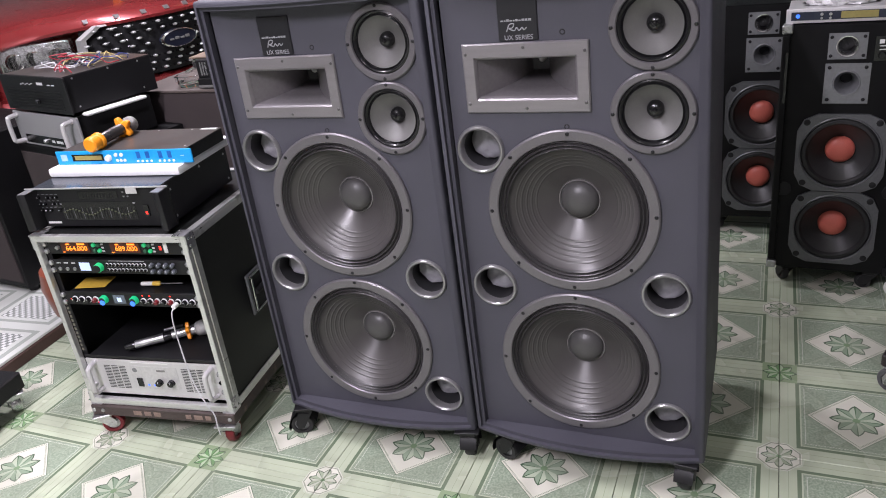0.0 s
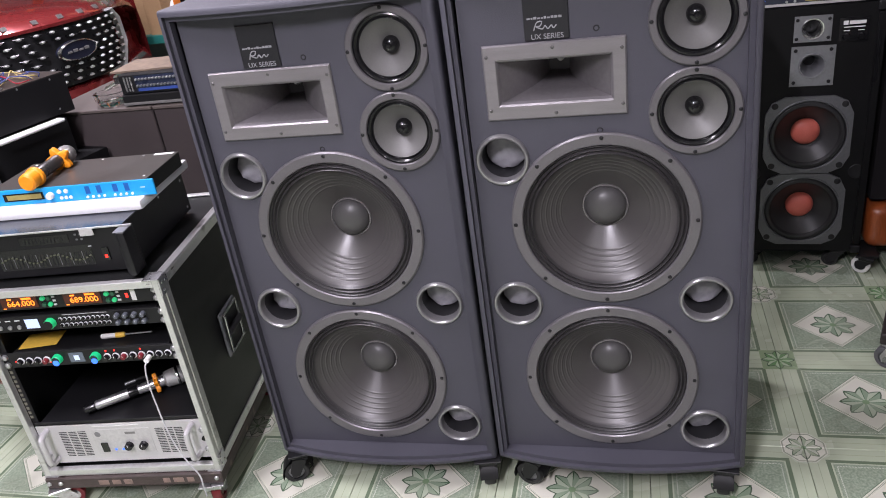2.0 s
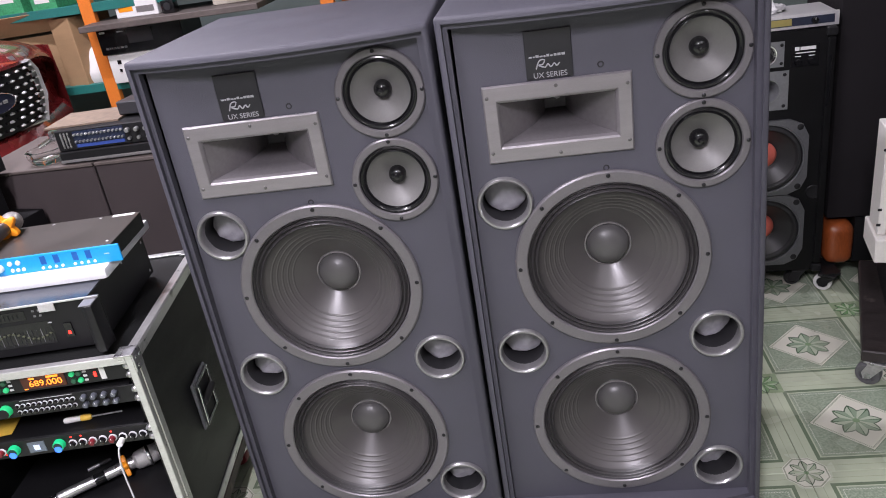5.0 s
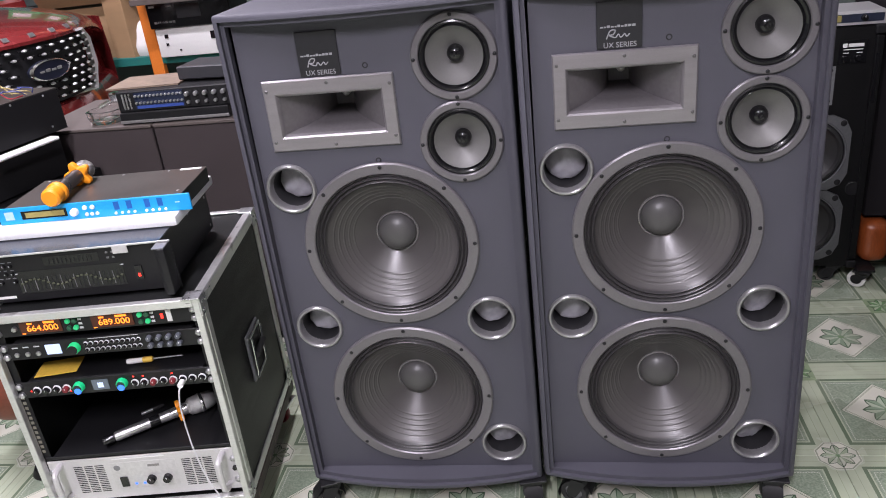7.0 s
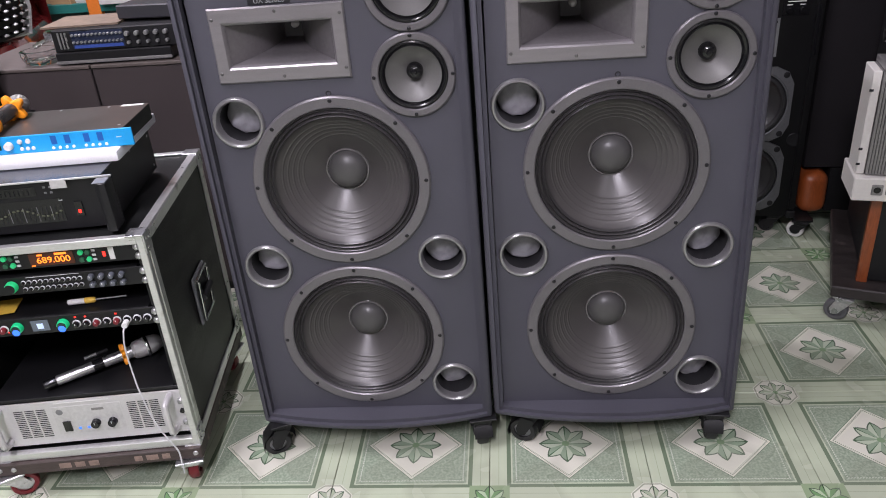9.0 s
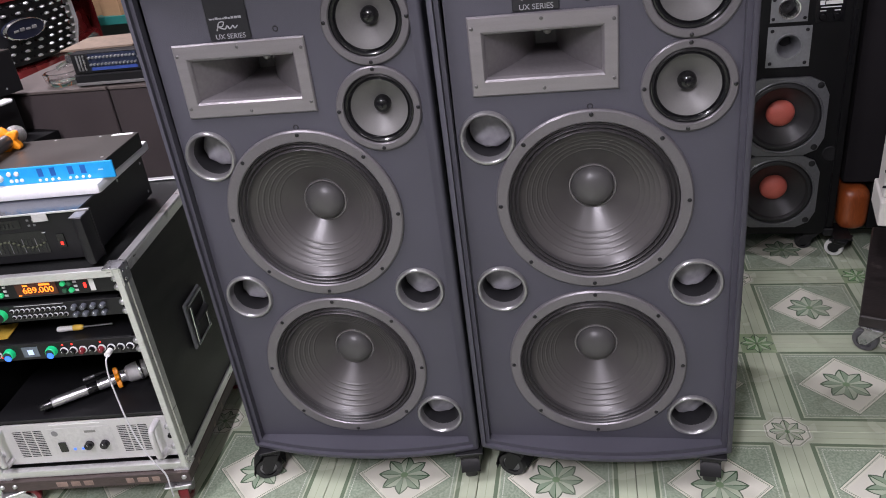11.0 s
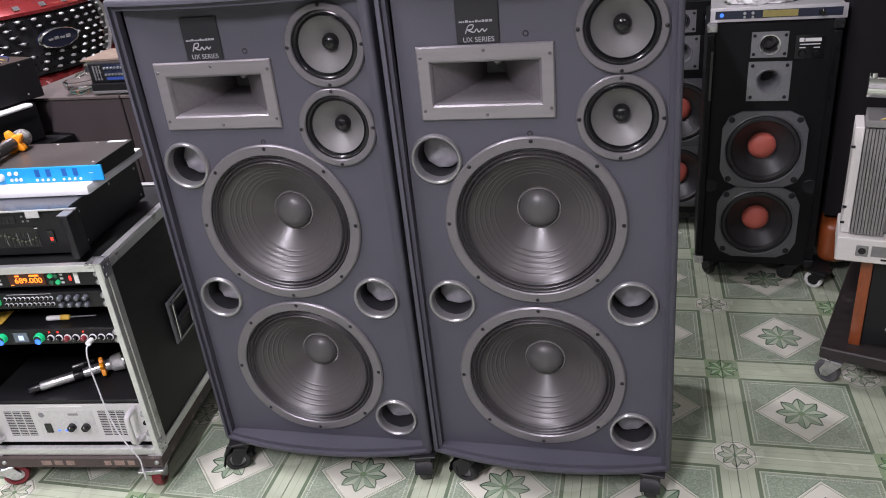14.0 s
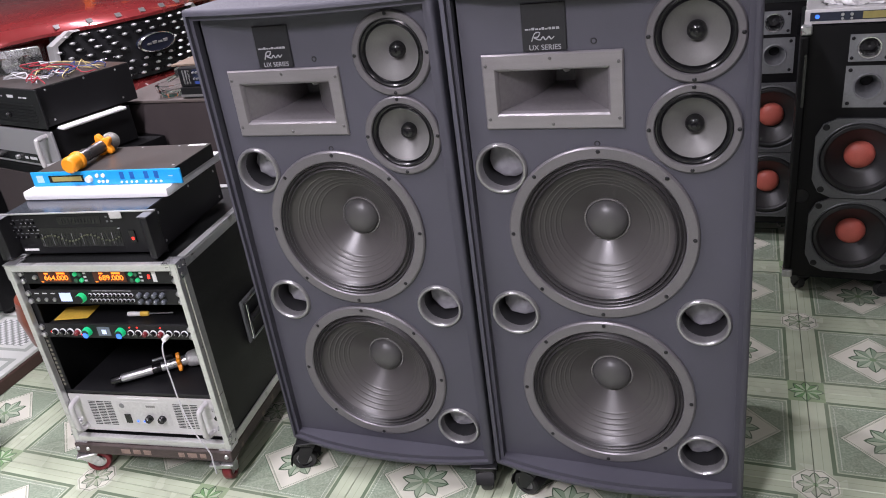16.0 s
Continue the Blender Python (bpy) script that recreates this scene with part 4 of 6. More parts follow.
# ---------- units on top of the case ----------
def graphic_amp():
    t = thing("graphic_amplifier", pose(-1.623, 1.478, 0.7165, 0, 0, 7.4), "black rack amplifier with side handles on the flight case", "amplifier")
    h = 0.127
    part("body", block(-0.214, 0.214, 0.03, 0.38, 0.006, h - 0.002, 0.001, 1), BLACKMETAL, t)
    for x in (-0.18, 0.18):
        for y in (0.07, 0.33):
            part("foot", rod((x, y, 0), (x, y, 0.0065), 0.012), RUBBER, t)
    part("front_panel", block(-0.236, 0.236, 0.024, 0.0295, 0.004, h - 0.003, 0.001, 1), BLACKMETAL, t)
    part("lid", block(-0.2135, 0.2135, 0.018, 0.381, h - 0.002, h, 0.0004, 1), surface("satin_dark_lid", (0.09, 0.1, 0.12), 0.22, 0.6, vary=0.1, grain=200, bump=0.04), t)
    part("lid_trim", block(-0.238, 0.238, 0.014, 0.0178, h - 0.004, h, 0.0005, 1), ALU, t, "bright aluminium trim strip")
    for s in (-1, 1):
        plan = [(s * 0.236, 0.0235), (s * 0.205, 0.0235), (s * 0.212, -0.018), (s * 0.222, -0.024), (s * 0.236, -0.024)]
        part("handle_bracket", prism(plan, 0.008, h - 0.006, 0.003), BLACKMETAL, t, "black angled rack handle")
        part("handle_cap", block(min(s * 0.207, s * 0.234), max(s * 0.207, s * 0.234), -0.02, 0.02, h - 0.0058, h - 0.0045), KNOB, t)
    flat_mark("window", t, -0.012, 0.052, 0.25, 0.056, GLOSSBLACK, 0.024)
    for k in range(24):
        flat_mark("slider_slot", t, -0.128 + 0.0102 * k, 0.046, 0.0014, 0.034, KNOB if k % 3 == 0 else GROOVE, 0.0228, 0.0006)
        flat_mark("slider", t, -0.128 + 0.0102 * k, 0.05 + 0.009 * math.sin(k * 0.55), 0.0055, 0.003, surface("olive_slider", (0.09, 0.1, 0.06), 0.5) if k == 0 else bpy.data.materials["olive_slider"], 0.0225, 0.003)
    flat_mark("meter_window", t, 0.0, 0.1, 0.13, 0.022, GLOSSBLACK, 0.024)
    for k in range(11):
        flat_mark("meter_bar", t, -0.05 + 0.0098 * k, 0.099, 0.0022, 0.012, SCREW, 0.0228, 0.0006)
    rnd = random.Random(6)
    for k in range(5):
        for n in range(3):
            if (k + n) % 4 != 3:
                knob(t, -0.205 + 0.0155 * k, 0.056 + 0.02 * n, 0.0045, 0.008, GLOSSBLACK, 0.024)
            flat_mark("print_mark", t, -0.205 + 0.0155 * k, 0.065 + 0.02 * n, rnd.uniform(0.005, 0.011), 0.0014, DIMPRINT, 0.024, 0.0006)
    for k in range(4):
        flat_mark("button", t, 0.085 + 0.013 * (k % 2), 0.095 + 0.013 * (k // 2), 0.005, 0.004, KNOB, 0.024, 0.002)
    for x in (-0.137, 0.112):
        flat_mark("print_mark", t, x, 0.075, 0.008, 0.002, PRINT, 0.0228, 0.0006)
    sw = flat_mark("power_switch", t, 0.148, 0.052, 0.016, 0.034, GLOSSBLACK, 0.024, 0.004)
    flat_mark("switch_light", sw, 0.148, 0.046, 0.006, 0.008, LEDRED, 0.0198, 0.0008)
    part("tape_tag", block(0.105, 0.14, 0.012, 0.0135, h - 0.02, h - 0.002), surface("grey_tape", (0.45, 0.45, 0.43), 0.6), t)
    part("label_strip", block(-0.2, -0.155, 0.0228, 0.0242, 0.014, 0.02), WHITEPLASTIC, t)
    rivet = finish("case_screw", lathe([(0, -0.0018), (0.003, -0.0012), (0.004, 0)], 10), STEEL)
    for y, z in ((0.06, 0.1), (0.06, 0.02), (0.36, 0.1), (0.36, 0.02), (0.22, 0.11)):
        part("case_screw", rivet, None, t, m=pose(0.214, y, z, 0, 0, 90))


graphic_amp()
single("foam_sheet", block(-0.228, 0.226, -0.022, 0.27, 0, 0.026, 0.008, 2), FOAM, pose(-1.629, 1.597, 0.8445, 0, 0, 6), "white foam packing sheet between two rack units", "foam sheet")


def blue_unit():
    t = thing("sound_processor", pose(-1.609, 1.612, 0.871, 0, 0, 5.5), "bright blue one-unit digital sound processor on white foam", "sound processor")
    h = 0.041
    part("body", block(-0.216, 0.216, 0.006, 0.2, 0.002, h - 0.002, 0.001, 1), BLACKMETAL, t)
    part("lid", block(-0.2165, 0.2165, 0.006, 0.2005, h - 0.002, h, 0.0004, 1), LID, t, "dark bronze steel lid")
    part("front_panel", block(-0.236, 0.236, 0.0, 0.0055, 0.0, h, 0.001, 1), BLUE, t, "sky blue front panel")
    rim = flat_mark("display_rim", t, -0.122, 0.021, 0.112, 0.02, GLOSSBLACK, 0.0, 0.001)
    flat_mark("display", rim, -0.12, 0.021, 0.096, 0.013, DISPLAYGOLD, -0.0008, 0.0006)
    knob(t, -0.046, 0.02, 0.0095, 0.012, WHITEPLASTIC, 0.0)
    for k in range(2):
        knob(t, -0.02 + 0.019 * k, 0.028, 0.0058, 0.004, WHITEPLASTIC, 0.0, False)
    for k in range(3):
        knob(t, -0.019 + 0.013 * k, 0.011, 0.0045, 0.003, WHITEPLASTIC, 0.0, False)
    for g in (0, 1):
        for k in range(4):
            x = 0.052 + 0.075 * g + 0.0155 * k
            knob(t, x, 0.008, 0.0035, 0.003, WHITEPLASTIC, 0.0, False)
            if k in (0, 2):
                flat_mark("meter_strip", t, x + 0.005, 0.026, 0.013, 0.02, surface("deep_blue_meter", (0.01, 0.1, 0.38), 0.4), 0.0, 0.0006)
    flat_mark("badge_mark", t, -0.208, 0.022, 0.022, 0.02, surface("pale_blue_print", (0.4, 0.6, 0.85), 0.4), 0.0, 0.0006)
    flat_mark("print_mark", t, 0.205, 0.022, 0.012, 0.0025, surface("pale_blue_print", (0.4, 0.6, 0.85), 0.4), 0.0, 0.0006)
    part("paper_label", block(0.15, 0.205, 0.185, 0.199, h, h + 0.0005), WHITEPLASTIC, t)
    for x, y in ((-0.2, 0.19), (0.0, 0.19), (0.2, 0.03), (0.12, 0.19)):
        part("lid_screw", lathe([(0, -0.001), (0.003, -0.0006), (0.004, 0)], 10), STEEL, t, m=pose(x, y, h, -90, 0, 0))


blue_unit()


# ---------- black party speakers with red domes ----------
def red_dome_speaker(m, label):
    t = thing("party_speaker", m, label, "loudspeaker", "black speakers with red domes")
    half, deep, z0, z1 = 0.203, 0.36, 0.078, 0.955
    bm = block(-half, half, 0.0, deep, z0, z1)
    bmesh.ops.delete(bm, geom=[f for f in bm.faces if f.normal.y < -0.9], context="FACES_ONLY")
    sides = [e for e in bm.edges if len(e.link_faces) == 2]
    bmesh.ops.bevel(bm, geom=sides, offset=0.008, segments=2, profile=0.6, affect="EDGES")
    part("cabinet", bm, VINYL, t, "black vinyl covered cabinet")
    part("front_board", sheet_with_holes((-half + 0.001, half - 0.001, z0 + 0.001, z1 - 0.001), [(0, 0.5245, 0.12), (0, 0.2475, 0.12), (-0.003, 0.765, 0.033), (-0.01, 0.885, 0.024)], y=0.0005), VINYL, t, smooth=0)
    for s in (-1, 1):
        part("front_trim", block(min(s * half, s * (half - 0.025)), max(s * half, s * (half - 0.025)), -0.012, 0.002, z0 + 0.03, z1 - 0.03, 0.004, 1), VINYL, t)
        part("side_slot", block(min(s * 0.19, s * 0.182), max(s * 0.19, s * 0.182), -0.0135, -0.011, 0.7, 0.87), GLOSSBLACK, t)
        for z in (z0, z1):
            up = 1 if z == z0 else -1
            part("corner_cap", block(min(s * (half + 0.003), s * (half - 0.03)), max(s * (half + 0.003), s * (half - 0.03)), -0.014, 0.03, min(z - up * 0.003, z + up * 0.026), max(z - up * 0.003, z + up * 0.026), 0.004, 1), STEEL if s < 0 else BLACKMETAL, t)
    for z in (0.5245, 0.2475):
        frame = []
        bm = bmesh.new()
        pts = []
        c, k = 0.137, 0.062
        for sx, sz in ((1, 1), (-1, 1), (-1, -1), (1, -1)):
            a = [(sx * c, sz * (c - k)), (sx * (c - 0.02), sz * (c - 0.02)), (sx * (c - k), sz * c)]
            pts += a if sx * sz > 0 else a[::-1]
        for y in (0.0, -0.01):
            frame.append([bm.verts.new((x, y, zz)) for x, zz in pts])
        n = len(pts)
        hole = [bm.verts.new((0.128 * math.cos(2 * math.pi * q / 48), -0.01, 0.128 * math.sin(2 * math.pi * q / 48))) for q in range(48)]
        for q in range(n):
            bm.faces.new((frame[0][q], frame[0][(q + 1) % n], frame[1][(q + 1) % n], frame[1][q]))
        edges = [bm.edges.get((frame[1][q], frame[1][(q + 1) % n])) for q in range(n)] + [bm.edges.new((hole[q], hole[(q + 1) % 48])) for q in range(48)]
        bmesh.ops.triangle_fill(bm, use_beauty=True, edges=edges, normal=(0, -1, 0))
        lathe([(0.128, -0.01), (0.1255, -0.0125), (0.122, -0.011), (0.12, 0.0)], 48, bm)
        w = part("woofer", bm, DARKCAST, t, "cast grey woofer frame with black cone and red dome", Matrix.Translation((0.0, -0.0005, z)))
        part("surround", lathe([(0.121, -0.005), (0.115, -0.011), (0.106, -0.0115), (0.1, -0.006), (0.0985, -0.002)], 48), RUBBER, w)
        part("cone", lathe([(0.0985, -0.002), (0.085, 0.012), (0.065, 0.03), (0.045, 0.046), (0.0, 0.05)], 48), SHINYCONE, w)
        part("dome", lathe([(0.047 * math.cos(a), 0.042 - 0.03 * math.sin(a)) for a in (math.pi / 2 * q / 10 for q in range(10))] + [(0, 0.012)], 36), REDPAPER, w, "matt red dome")
        screws(w, [(sx * 0.108, sz * 0.108) for sx in (-1, 1) for sz in (-1, 1)], 0.011, -0.0095, BLACKMETAL)
    horn = part("horn_plate", sheet_with_holes((-0.069, 0.064, 0.697, 0.83), [(-0.003, 0.765, 0.04)], y=-0.005), CASTGREY, t, "square grey horn plate")
    part("horn_mouth", lathe([(0.042, -0.005), (0.04, -0.0085), (0.037, -0.008), (0.033, 0.0), (0.026, 0.02), (0.021, 0.045), (0.019, 0.075)], 36, m=Matrix.Translation((-0.003, 0, 0.765))), CASTGREY, horn)
    part("horn_throat", lathe([(0.0195, 0.074), (0.0, 0.075)], 30, m=Matrix.Translation((-0.003, 0, 0.765))), GROOVE, horn)
    screws(horn, [(sx * 0.053 - 0.003, 0.7635 + sz * 0.053) for sx in (-1, 1) for sz in (-1, 1)], 0.006, -0.006)
    tw = part("tweeter", sheet_with_holes((-0.066, 0.046, 0.843, 0.927), [(-0.01, 0.885, 0.033)], y=-0.006), CASTGREY, t, "grey bullet tweeter")
    part("tweeter_mouth", lathe([(0.035, -0.006), (0.033, -0.0095), (0.03, -0.009), (0.023, 0.004), (0.016, 0.02), (0.014, 0.03)], 30, m=Matrix.Translation((-0.01, 0, 0.885))), CHROME, tw)
    part("tweeter_throat", lathe([(0.0145, 0.03), (0.006, 0.028), (0.005, 0.006), (0, 0.003)], 24, m=Matrix.Translation((-0.01, 0, 0.885))), DARK, tw)
    screws(tw, [(-0.01 + sx * 0.047, 0.885 + sz * 0.03) for sx in (-1, 1) for sz in (-1, 1)], 0.0055, -0.008)
    panel = part("control_plate", block(0.068, 0.155, -0.002, 0.001, 0.835, 0.912), GLOSSBLACK, t)
    for x, z, w, h in ((0.086, 0.896, 0.014, 0.013), (0.12, 0.896, 0.048, 0.011), (0.112, 0.882, 0.06, 0.003), (0.09, 0.871, 0.018, 0.003), (0.132, 0.871, 0.018, 0.003)):
        flat_mark("print_bar", panel, x, z, w, h, WHITEPLASTIC, -0.002, 0.0006)
    for x in (0.09, 0.132):
        part("dial", lathe([(0, -0.012), (0.009, -0.012), (0.012, -0.002)], 18, m=Matrix.Translation((x, 0, 0.853))), GLOSSBLACK, panel)
    for x in (-0.165, 0.165):
        part("vent_cup", lathe([(0.026, 0.0), (0.024, -0.002), (0.018, -0.0008), (0, -0.0006)], 24, m=Matrix.Translation((x, 0, 0.387))), BLACKMETAL, t)
    for x, y in ((-0.14, 0.04), (0.14, 0.04), (-0.14, 0.32), (0.14, 0.32)):
        caster(t, Matrix.Translation((x, y, 0)), 0.028, z0 + 0.001, turn=30 if x < 0 else 80)
    return t


red_dome_speaker(pose(0.352, 2.78, 0, 0, 0, -3), "black party speaker with two red-domed woofers, receiver on top")
red_dome_speaker(pose(0.095, 3.24, 0, 0, 0, 0), "black party speaker with two red-domed woofers, behind another speaker")


def silver_receiver():
    t = thing("desktop_receiver", pose(0.36, 2.79, 0.9555, 0, 0, -3), "silver microphone receiver on top of a black speaker", "receiver")
    part("body", block(-0.2, 0.2, 0.004, 0.19, 0.006, 0.046, 0.002, 1), SILVER, t)
    part("front_panel", block(-0.205, 0.205, -0.002, 0.004, 0.003, 0.049, 0.003, 2), SILVER, t)
    part("dark_window", block(-0.19, 0.19, -0.0035, -0.0015, 0.013, 0.039), surface("navy_front", (0.02, 0.025, 0.045), 0.3), t)
    part("display", block(-0.045, 0.06, -0.0045, -0.0033, 0.016, 0.037), DISPLAYGOLD, t)
    for x in (-0.1, -0.075):
        knob(t, x, 0.03, 0.005, 0.005, STEEL, -0.0035, False), knob(t, x, 0.018, 0.004, 0.005, STEEL, -0.0035, False)
    knob(t, 0.13, 0.026, 0.011, 0.012, GLOSSBLACK, -0.0035)
    part("power_mark", lathe([(0, -0.0045), (0.006, -0.0042), (0.0065, -0.0035)], 14, m=Matrix.Translation((-0.17, 0, 0.026))), LEDBLUE, t)
    for x in (-0.17, 0.17):
        for y in (0.03, 0.16):
            part("foot", rod((x, y, 0), (x, y, 0.0065), 0.01), RUBBER, t)
    bm = bmesh.new()
    bmesh.ops.create_icosphere(bm, subdivisions=4, radius=0.1)
    for v in bm.verts:
        n = 1 + 0.35 * noise.noise(v.co * 22) + 0.2 * noise.noise(v.co * 60)
        v.co = Vector((v.co.x * n, v.co.y * 0.6 * n, max(0.0, v.co.z * 0.45 * n)))
    single("plastic_bag", bm, PLASTICBAG, pose(0.32, 2.9, 1.0025), "crumpled clear plastic bag on the silver receiver", "plastic bag")


silver_receiver()


# ---------- behind on the right ----------
def dark_tall_speaker():
    t = thing("column_speaker", pose(0.775, 2.79, 0, 0, 0, -4), "tall black fabric speaker on an orange wooden base", "loudspeaker")
    part("cabinet", block(-0.196, 0.24, 0.0, 0.42, 0.26, 1.62, 0.012, 2), BLACKCLOTH, t, "black fabric covered cabinet")
    part("base", block(-0.2, -0.1, -0.03, 0.4, 0.082, 0.245, 0.045, 5), ORANGEWOOD, t, "orange varnished wooden base")
    part("base_filler", block(-0.098, 0.235, 0.0, 0.4, 0.084, 0.258), BLACKMETAL, t)
    for x, y in ((-0.19, -0.06), (0.19, -0.06), (-0.19, 0.34), (0.19, 0.34)):
        part("caster_plate", block(x - 0.03, x + 0.03, y - 0.03, y + 0.1, 0.076, 0.084), BLACKMETAL, t)
        caster(t, Matrix.Translation((x, y, 0)), 0.032, 0.076, WHITEPLASTIC, BLACKMETAL, BLACKMETAL, 0.022, 60)


dark_tall_speaker()


def trolley():
    t = thing("trolley", pose(0.462, 2.15, 0, 0, 0, -20), "low dark wooden trolley on grey casters", "trolley")
    part("deck", block(0.0, 0.75, 0.0, 0.6, 0.094, 0.132, 0.004, 1), WORNBOARD, t, "worn black-brown board")
    for x, y, a in ((0.045, 0.03, 75), (0.7, 0.03, 60), (0.05, 0.53, 10), (0.7, 0.53, 0)):
        caster(t, Matrix.Translation((x, y, 0)), 0.036, 0.094, GREYWHEEL, STEEL, GREYWHEEL, 0.03, a)
    s = thing("open_speaker", pose(0.462, 2.15, 0.132, 0, 0, -16), "gutted black speaker cabinet with an orange side, standing on a trolley", "loudspeaker")
    part("side_board", prism([(0.07, 0.045), (0.1, 0.045), (0.1, 0.068), (0.07, 0.068)], 0, 0.3, 0.002), ORANGEWOOD, s, "orange varnished wooden side board")
    part("cabinet", block(0.09, 0.6, 0.14, 0.55, 0.0, 1.45, 0.004, 1), BLACKMETAL, s)
    part("front_panel", block(0.1, 0.19, 0.06, 0.1395, 0.0, 0.3, 0.003, 1), BLACKMETAL, s)
    part("front_panel", block(0.25, 0.45, 0.06, 0.1395, 0.0, 0.3, 0.003, 1), BLACKMETAL, s)
    part("foot_strip", block(0.19, 0.25, 0.08, 0.1395, 0.0, 0.035), HEATSINK, s)
    part("bolt", lathe([(0, 0.056), (0.004, 0.057), (0.005, 0.06)], 10, m=Matrix.Translation((0.16, 0, 0.06))), STEEL, s)
    m = thing("amplifier_module", pose(0.46, 2.13, 0.432, 0, 0, -12), "off-white amplifier module with a grey heat sink", "amplifier module")
    part("chassis", block(0.0, 0.42, 0.0, 0.168, 0.0, 0.07, 0.003, 1), OFFWHITE, m, "off-white folded steel chassis")
    part("side_strip", block(0.006, 0.028, 0.03, 0.14, 0.072, 0.37, 0.002, 1), OFFWHITE, m)
    for z in (0.1, 0.145, 0.315):
        part("tab", block(0.002, 0.012, 0.026, 0.03, z, z + 0.006), GROOVE, m)
    sink = part("heat_sink", block(0.0285, 0.125, 0.045, 0.14, 0.072, 0.372, 0.002, 1), HEATSINK, m, "grey finned aluminium heat sink")
    fin = finish("fin", block(-0.003, 0.003, 0.02, 0.045, 0.075, 0.37), HEATSINK)
    for k in range(10):
        part("fin", fin, None, sink, m=Matrix.Translation((0.033 + 0.0078 * k, 0, 0)))
    part("top_rail", block(0.03, 0.3, 0.02, 0.14, 0.373, 0.392, 0.002, 1), HEATSINK, m)
    part("dark_side", block(0.1255, 0.165, 0.03, 0.14, 0.072, 0.372), surface("dark_grey_plate", (0.09, 0.085, 0.083), 0.5), m)
    part("white_side", block(0.1655, 0.22, 0.02, 0.14, 0.072, 0.38), OFFWHITE, m)
    xlr = part("socket_plate", block(0.048, 0.078, -0.0035, 0.0, 0.02, 0.052, 0.002, 1), HEATSINK, m)
    part("socket", lathe([(0, -0.0045), (0.008, -0.005), (0.0095, -0.0035)], 18, m=Matrix.Translation((0.063, 0, 0.036))), GLOSSBLACK, xlr)
    part("label_plate", block(0.085, 0.25, -0.0022, 0.0, 0.022, 0.052), HEATSINK, m)
    part("label_print", block(0.11, 0.16, -0.003, -0.002, 0.012, 0.017), GLOSSBLACK, m)
    part("knob_screw", lathe([(0, 0.022), (0.006, 0.023), (0.0075, 0.03)], 14, m=Matrix.Translation((0.145, 0, 0.2))), STEEL, m)
    p = part("metal_clamp", rod((0.02, 0.05, 0.472), (0.16, 0.05, 0.467), 0.027, 24), CHROME, m, "chrome cylinder clamped on the cabinet")
    part("clamp_stem", rod((0.08, 0.05, 0.38), (0.08, 0.05, 0.45), 0.006), STEEL, m)
    part("clamp_ring", rod((0.03, 0.05, 0.494), (0.03, 0.05, 0.507), 0.01, 14), CHROME, m)
    c = thing("wire", pose(0.46, 2.13, 0.432, 0, 0, -12), "thin yellow and white wires across the module", "wire")
    part("lead", cable([(0.06, 0.03, 0.392), (0.09, 0.02, 0.41), (0.13, 0.03, 0.44), (0.2, 0.06, 0.445), (0.27, 0.04, 0.40)], 0.0022), WIRES[3], c)
    part("lead", cable([(0.11, 0.03, 0.392), (0.14, 0.02, 0.415), (0.19, 0.03, 0.42), (0.25, 0.05, 0.392)], 0.002), WIRES[0], c)


trolley()


# ---------- behind on the left ----------
def black_cabinet(x, y, turn, w, d, z0, h, label):
    t = thing("black_cabinet", pose(x, y, z0, 0, 0, turn), label, "speaker cabinet", "black cabinets")
    part("body", block(-w / 2, w / 2, 0, d, 0.03, h, 0.008, 2), VINYL, t)
    part("front_cloth", block(-w / 2 + 0.025, w / 2 - 0.025, -0.006, 0.002, 0.06, h - 0.03), BROWNCLOTH, t)
    for sx in (-1, 1):
        for yy in (0.05, d - 0.05):
            part("foot", rod((sx * (w / 2 - 0.05), yy, 0), (sx * (w / 2 - 0.05), yy, 0.032), 0.022), RUBBER, t)


black_cabinet(-2.48, 2.1, -14, 0.56, 0.42, 0.0, 0.742, "black vinyl cabinet under two stacked amplifiers")
black_cabinet(-3.15, 2.1, -6, 0.55, 0.45, 0.0625, 0.72, "black vinyl cabinet standing on the low platform")


